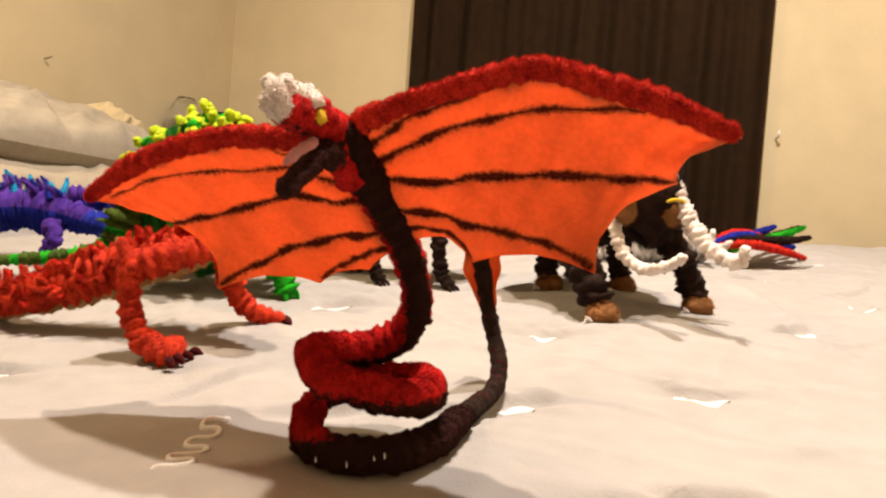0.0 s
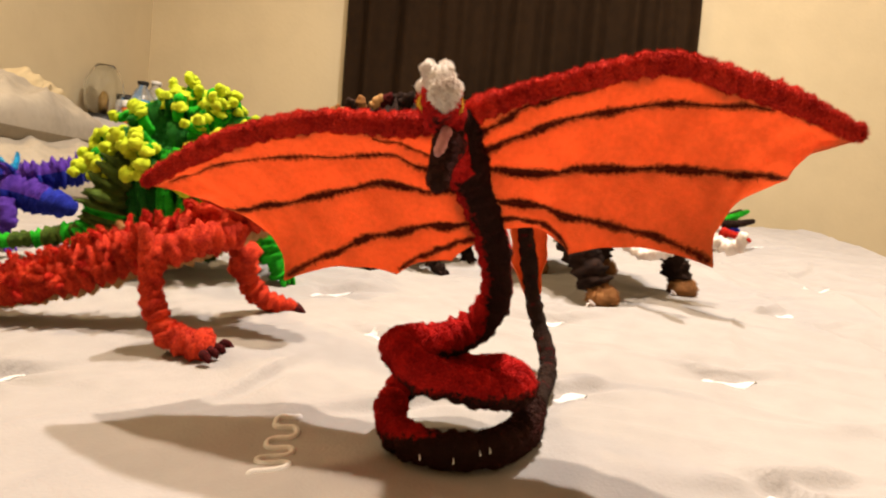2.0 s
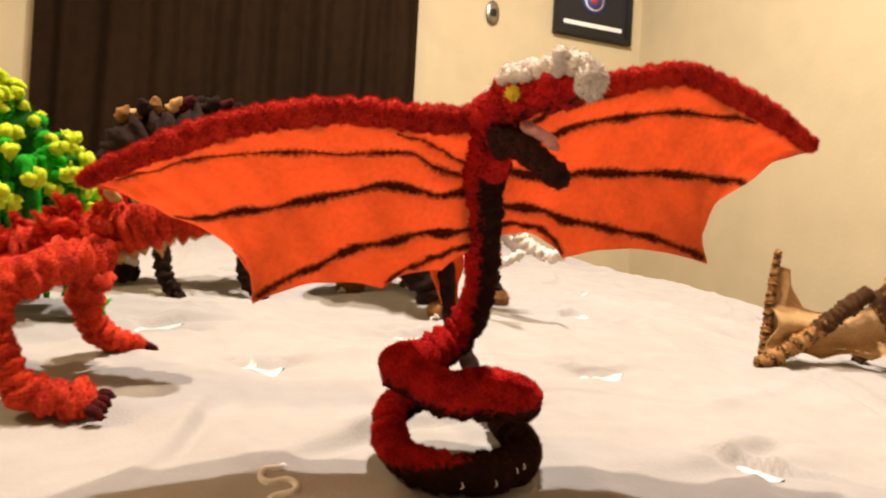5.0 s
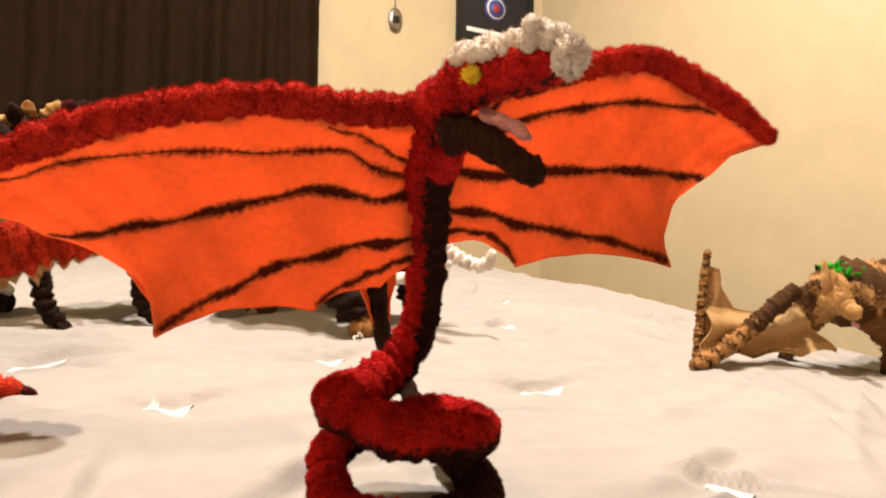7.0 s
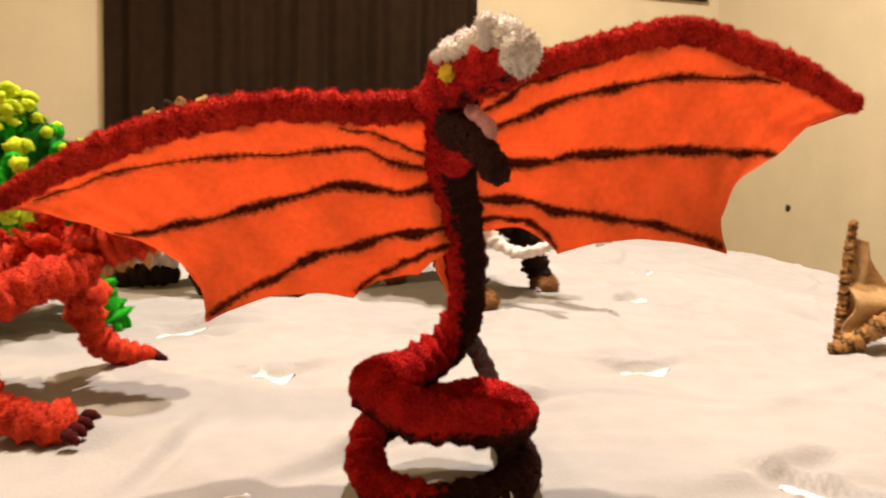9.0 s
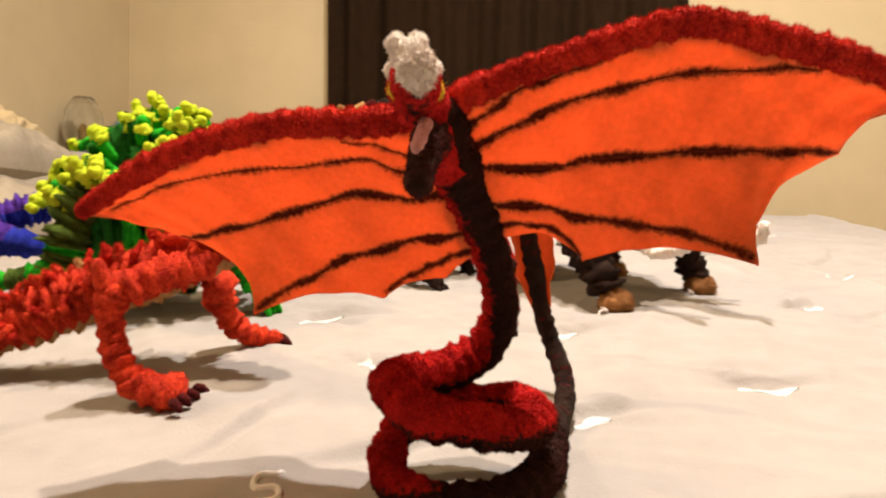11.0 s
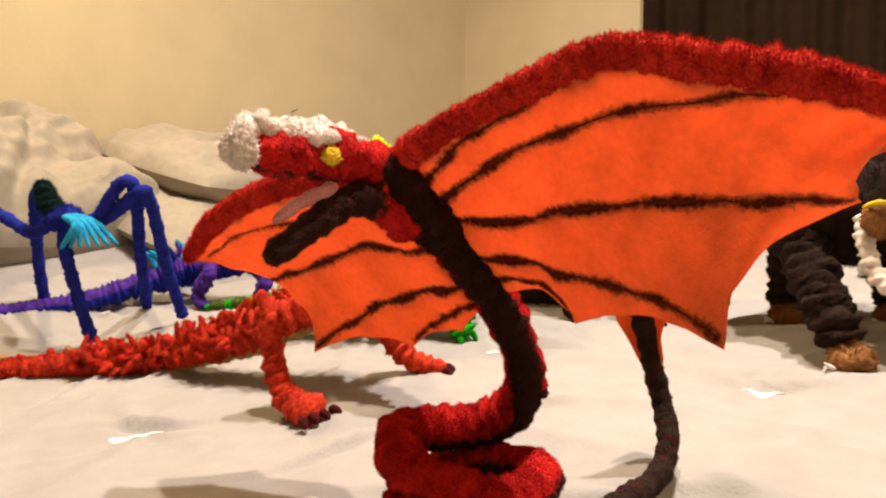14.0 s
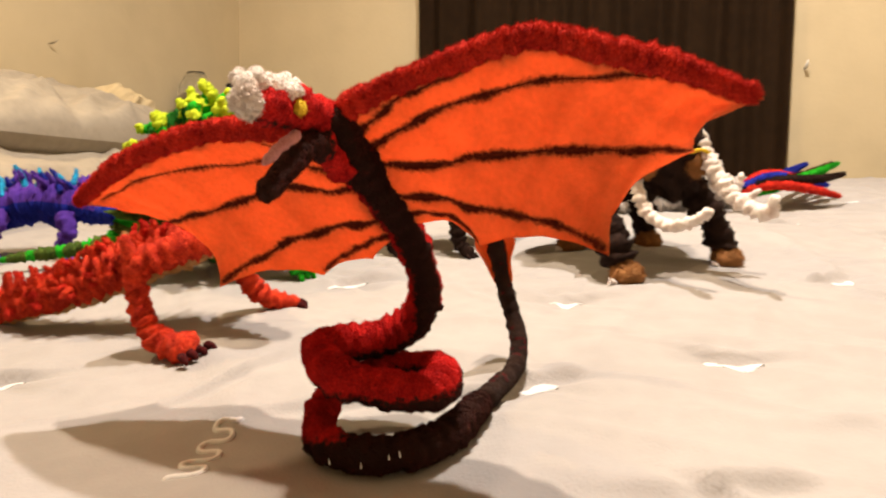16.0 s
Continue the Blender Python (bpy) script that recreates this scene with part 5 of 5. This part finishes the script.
for pts in (
    [(0.190, 0.835, 0.095, 0.0200), (0.196, 0.800, 0.065, 0.0170), (0.208, 0.772, 0.038, 0.0155), (0.217, 0.760, 0.018, 0.0140)],
    [(0.285, 0.835, 0.090, 0.0180), (0.308, 0.828, 0.060, 0.0145), (0.322, 0.826, 0.035, 0.0130), (0.326, 0.826, 0.016, 0.0120)],
    [(0.180, 0.890, 0.090, 0.0160), (0.178, 0.900, 0.050, 0.0130), (0.178, 0.902, 0.016, 0.0115)],
    [(0.255, 0.905, 0.090, 0.0160), (0.262, 0.912, 0.050, 0.0130), (0.264, 0.912, 0.016, 0.0115)],
):
    leg = tube("leg", pts, BLACK, tus, "thick black wrapped leg", wrap=0.011, bumpy=0.22, fuzz=1.2, length=0.0025)
    x, y = pts[-1][:2]
    blob("foot", (x + 0.003, y - 0.008, 0.011), (0.0155, 0.0150, 0.0115), BROWN, tus, "fuzzy brown foot", fuzz=2.2)
    for q in range(3):
        tube("toe", [(x - 0.012 + 0.002 * q, y - 0.012 - 0.004 * q, 0.006, 0.002), (x - 0.016, y - 0.018 - 0.003 * q, 0.004 + 0.004 * q, 0.001)], WHITE, tus, fuzz=1, segs=6)

# ---- black humped beast behind ----
hum = thing("humped_beast", (0.01, 0.93, 0.0), "black pipe-cleaner beast with a ragged brown-tipped back", "toy figure", "pipe-cleaner creatures")
tube("body", [(-0.075, 0.925, 0.100, 0.020), (-0.045, 0.930, 0.138, 0.032), (0.00, 0.932, 0.150, 0.036), (0.050, 0.935, 0.148, 0.034), (0.095, 0.940, 0.135, 0.026), (0.125, 0.945, 0.120, 0.014)], BLACK, hum, "black wrapped body", fuzz=0.9, wrap=0.012, bumpy=0.15, length=0.003)
for k in range(16):
    x = -0.065 + 0.011 * k
    j = RNG.normal(0, 0.006, 2)
    z = 0.165 + 0.02 * math.sin(np.pi * k / 15)
    tube("back_tuft", [(x, 0.928 + j[0], z, 0.006), (x + j[1], 0.925 + j[0], z + 0.010, 0.006), (x + j[1] * 1.6, 0.922 + j[0], z + 0.017, 0.003)], (BROWN, TAN, BLACK)[k % 3] if k < 5 else (BLACK, BLACK, MAROON)[k % 3], hum, fuzz=1.5, segs=8, bumpy=0.25)
for pts in ([(0.045, 0.905, 0.120, 0.013), (0.050, 0.880, 0.070, 0.0085), (0.056, 0.870, 0.020, 0.0075), (0.070, 0.860, 0.006, 0.0060)],
            [(-0.045, 0.905, 0.120, 0.013), (-0.030, 0.885, 0.070, 0.0085), (-0.022, 0.876, 0.020, 0.0075), (-0.010, 0.868, 0.006, 0.0060)],
            [(0.085, 0.945, 0.110, 0.013), (0.100, 0.950, 0.060, 0.0085), (0.104, 0.950, 0.018, 0.0075), (0.112, 0.942, 0.006, 0.0060)],
            [(-0.06, 0.945, 0.110, 0.013), (-0.075, 0.955, 0.060, 0.0085), (-0.080, 0.955, 0.018, 0.0075), (-0.070, 0.945, 0.006, 0.0060)]):
    limb(hum, pts, BLACK, 3, BLACK, "thin black leg")

# ---- small black and white figure ----
sml = thing("black_white_creature", (-0.080, 0.945, 0.0), "small black and white pipe-cleaner creature lying on the duvet", "toy figure", "pipe-cleaner creatures")
tube("body", [(-0.115, 0.947, 0.016, 0.0100), (-0.085, 0.943, 0.016, 0.0140), (-0.055, 0.947, 0.014, 0.0120), (-0.035, 0.953, 0.012, 0.0070)], BLACK, sml, "black body", fuzz=1.4)
tube("back", [(-0.105, 0.943, 0.030, 0.0060), (-0.080, 0.940, 0.034, 0.0080), (-0.055, 0.943, 0.030, 0.0070), (-0.037, 0.947, 0.022, 0.0040)], WHITE, sml, "white ruffled back", fuzz=1.6, bumpy=0.3)

tube("leaf_tuft", [(-0.085, 0.957, 0.050, 0.0050), (-0.067, 0.955, 0.058, 0.0075), (-0.047, 0.957, 0.054, 0.0050)], GREEN, sml, "bright green tuft", fuzz=1.6, bumpy=0.3)
tube("pink_band", [(-0.080, 0.951, 0.040, 0.0040), (-0.060, 0.949, 0.044, 0.0045), (-0.040, 0.953, 0.040, 0.0035)], PINK, sml, "pale pink band", fuzz=1.4)

# ---- white lizard with coloured tail ----
whi = thing("white_lizard", (0.42, 1.17, 0.0), "white pipe-cleaner lizard with red, blue and green tail strands", "toy figure", "pipe-cleaner creatures")
tube("body", [(0.265, 1.15, 0.014, 0.012), (0.30, 1.155, 0.020, 0.020), (0.35, 1.16, 0.024, 0.022), (0.40, 1.17, 0.024, 0.020), (0.45, 1.185, 0.022, 0.014)], GREY, whi, "grey white ruffled body", fuzz=1.0, bumpy=0.3, wrap=0.012)
for k in range(12):
    x = 0.28 + 0.014 * k
    tube("ruff", [(x, 1.148, 0.035, 0.006), (x + 0.004, 1.140, 0.046, 0.0055), (x + 0.006, 1.135, 0.054 + 0.004 * (k % 3), 0.003)], WHITE, whi, fuzz=1.5, segs=8, bumpy=0.3)
for k in range(11):
    a = (k - 5) / 5
    m = (RED, BLACK, BLUE, GREEN, BLACK, SCARLET, MAROON, BLACK, RED, BLUE, SCARLET)[k]
    e = RNG.normal(0, 0.012, 2)
    tube("tail_strand", [(0.44, 1.185, 0.024, 0.006), (0.50, 1.20 + 0.02 * a, 0.026 + 0.012 * abs(a) + 0.008 * (k % 3), 0.007), (0.56 + e[0], 1.235 + 0.05 * a, 0.030 + 0.022 * ((k * 7 % 11) / 11), 0.006), (0.605 + e[0], 1.265 + 0.07 * a, 0.018 + 0.050 * ((k * 7 % 11) / 11), 0.0025)], m, whi, fuzz=3, segs=10, length=0.0025, bumpy=0.15)

# ---- tan dragon ----
tan = thing("tan_dragon", (0.52, 0.50, 0.0), "tan and brown pipe-cleaner dragon with folded felt wings, mossy back", "toy figure", "pipe-cleaner creatures")
tube("wing_spike", [(0.441, 0.548, 0.002, 0.0050), (0.444, 0.551, 0.040, 0.0044), (0.4465, 0.553, 0.080, 0.0039), (0.449, 0.554, 0.108, 0.0030)], TANBROWN, tan, "upright banded wing spike", pile=lambda s, c: 0.42 + 0.10 * np.sin(s * 75 + c), wrap=0.0045, fuzz=5, bumpy=0.16)
tube("wing_arm", [(0.424, 0.545, 0.005, 0.0040), (0.440, 0.535, 0.014, 0.0068), (0.462, 0.520, 0.036, 0.0072), (0.482, 0.507, 0.060, 0.0074), (0.505, 0.497, 0.080, 0.0078)], TANBROWN, tan, "diagonal banded wing arm", pile=lambda s, c: np.clip(0.38 + 0.12 * np.sin(s * 60 + c) + 1.6 * np.clip(s - 0.45, 0, 0.4), 0, 1), wrap=0.0055, fuzz=5, bumpy=0.16)
u = np.linspace(0, 1, 30)[:, None, None]
w = np.linspace(0, 1, 12)[None, :, None]
fa, fb = np.array((0.446, 0.550, 0.075)), np.array((0.520, 0.500, 0.066))
fc, fd = np.array((0.436, 0.538, 0.012)), np.array((0.540, 0.476, 0.022))
g = (fa * (1 - u) + fb * u) * (1 - w) + (fc * (1 - u) + fd * u) * w
g = g + np.array((0, 0.006, 0)) * np.sin(w * 9 + u * 3) + np.array((0, 0, -0.016)) * np.sin(np.pi * u) * (1 - w) + np.array((0, 0, 0.006)) * np.abs(np.sin(u * 9)) * w
sheet_part("wing_membrane", g, tan, TANFELT, 0.0012, "folded tan felt wing")
fa, fb, fc, fd = np.array((0.449, 0.553, 0.095)), np.array((0.460, 0.548, 0.090)), np.array((0.447, 0.552, 0.030)), np.array((0.485, 0.530, 0.030))
g2 = (fa * (1 - u) + fb * u) * (1 - w) + (fc * (1 - u) + fd * u) * w + np.array((0.0, 0.004, 0)) * np.sin(u * 7 + w * 5)
sheet_part("wing_flap", g2, tan, TANFELT, 0.0012, "pale tan felt flap")
tube("body", [(0.515, 0.490, 0.066, 0.0150), (0.550, 0.486, 0.072, 0.0200), (0.590, 0.484, 0.076, 0.0250), (0.640, 0.484, 0.074, 0.0250), (0.700, 0.488, 0.062, 0.0200), (0.760, 0.49, 0.040, 0.0140), (0.83, 0.50, 0.016, 0.009)], TANBROWN, tan, "brown patchy body", pile=lambda s, c: np.clip(0.62 + 0.35 * np.sin(s * 26 + c * 3), 0, 1), wrap=0.008, bumpy=0.2, fuzz=4)
blob("head", (0.512, 0.468, 0.074), (0.011, 0.013, 0.012), TAN, tan, "tan head", fuzz=2)
tube("snout", [(0.512, 0.462, 0.072, 0.009), (0.511, 0.452, 0.066, 0.0075), (0.510, 0.446, 0.062, 0.005)], TAN, tan, fuzz=1.8)
tube("tongue", [(0.512, 0.452, 0.058, 0.003), (0.513, 0.446, 0.053, 0.002)], PINK, tan, fuzz=1, segs=6)
for x0, h in ((0.504, 0.026), (0.522, 0.018)):
    tube("horn", [(x0, 0.472, 0.082, 0.0045), (x0 - 0.001, 0.474, 0.082 + h * 0.6, 0.0035), (x0 - 0.003, 0.476, 0.082 + h, 0.0012)], TAN, tan, fuzz=1.5, segs=8)
blob("eye", (0.5225, 0.462, 0.078), (0.0022, 0.0035, 0.0040), YELLOW, tan, "yellow eye", fuzz=1, length=0.001)
tube("mane", [(0.505, 0.482, 0.080, 0.008), (0.520, 0.484, 0.088, 0.009), (0.534, 0.484, 0.080, 0.010), (0.536, 0.478, 0.060, 0.009)], TANBROWN, tan, pile=lambda s, c: 0.4 + 0.2 * np.sin(s * 30), fuzz=3)
for k in range(90):
    a, e = RNG.random() * 6.28, RNG.random() * 1.3
    d = np.array((math.cos(a) * math.cos(e), math.sin(a) * math.cos(e), math.sin(e)))
    c0 = np.array((0.566 + RNG.normal(0, 0.012), 0.486 + RNG.normal(0, 0.006), 0.092 + RNG.normal(0, 0.002)))
    tube("moss_tuft", [(*(c0 + d * 0.002), 0.0022), (*(c0 + d * np.array((0.006, 0.005, 0.008))), 0.0022), (*(c0 + d * np.array((0.011, 0.009, 0.012)) + RNG.normal(0, 0.002, 3)), 0.0012)], GREEN if k % 3 else OLIVE, tan, "bright green moss tuft" if k == 0 else "", fuzz=1.5, segs=7)
limb(tan, [(0.585, 0.472, 0.060, 0.0135), (0.606, 0.462, 0.046, 0.0110), (0.618, 0.456, 0.030, 0.0095), (0.612, 0.450, 0.012, 0.0085), (0.602, 0.446, 0.007, 0.0080)], [BROWN], 3, DARKBROWN, "bent brown foreleg")
limb(tan, [(0.560, 0.500, 0.055, 0.0110), (0.550, 0.515, 0.030, 0.0090), (0.545, 0.520, 0.010, 0.0080)], [BROWN], 3, DARKBROWN, "brown foreleg")
limb(tan, [(0.700, 0.476, 0.055, 0.0130), (0.712, 0.466, 0.030, 0.0100), (0.706, 0.460, 0.009, 0.0085)], [BROWN], 3, DARKBROWN, "brown hind leg")
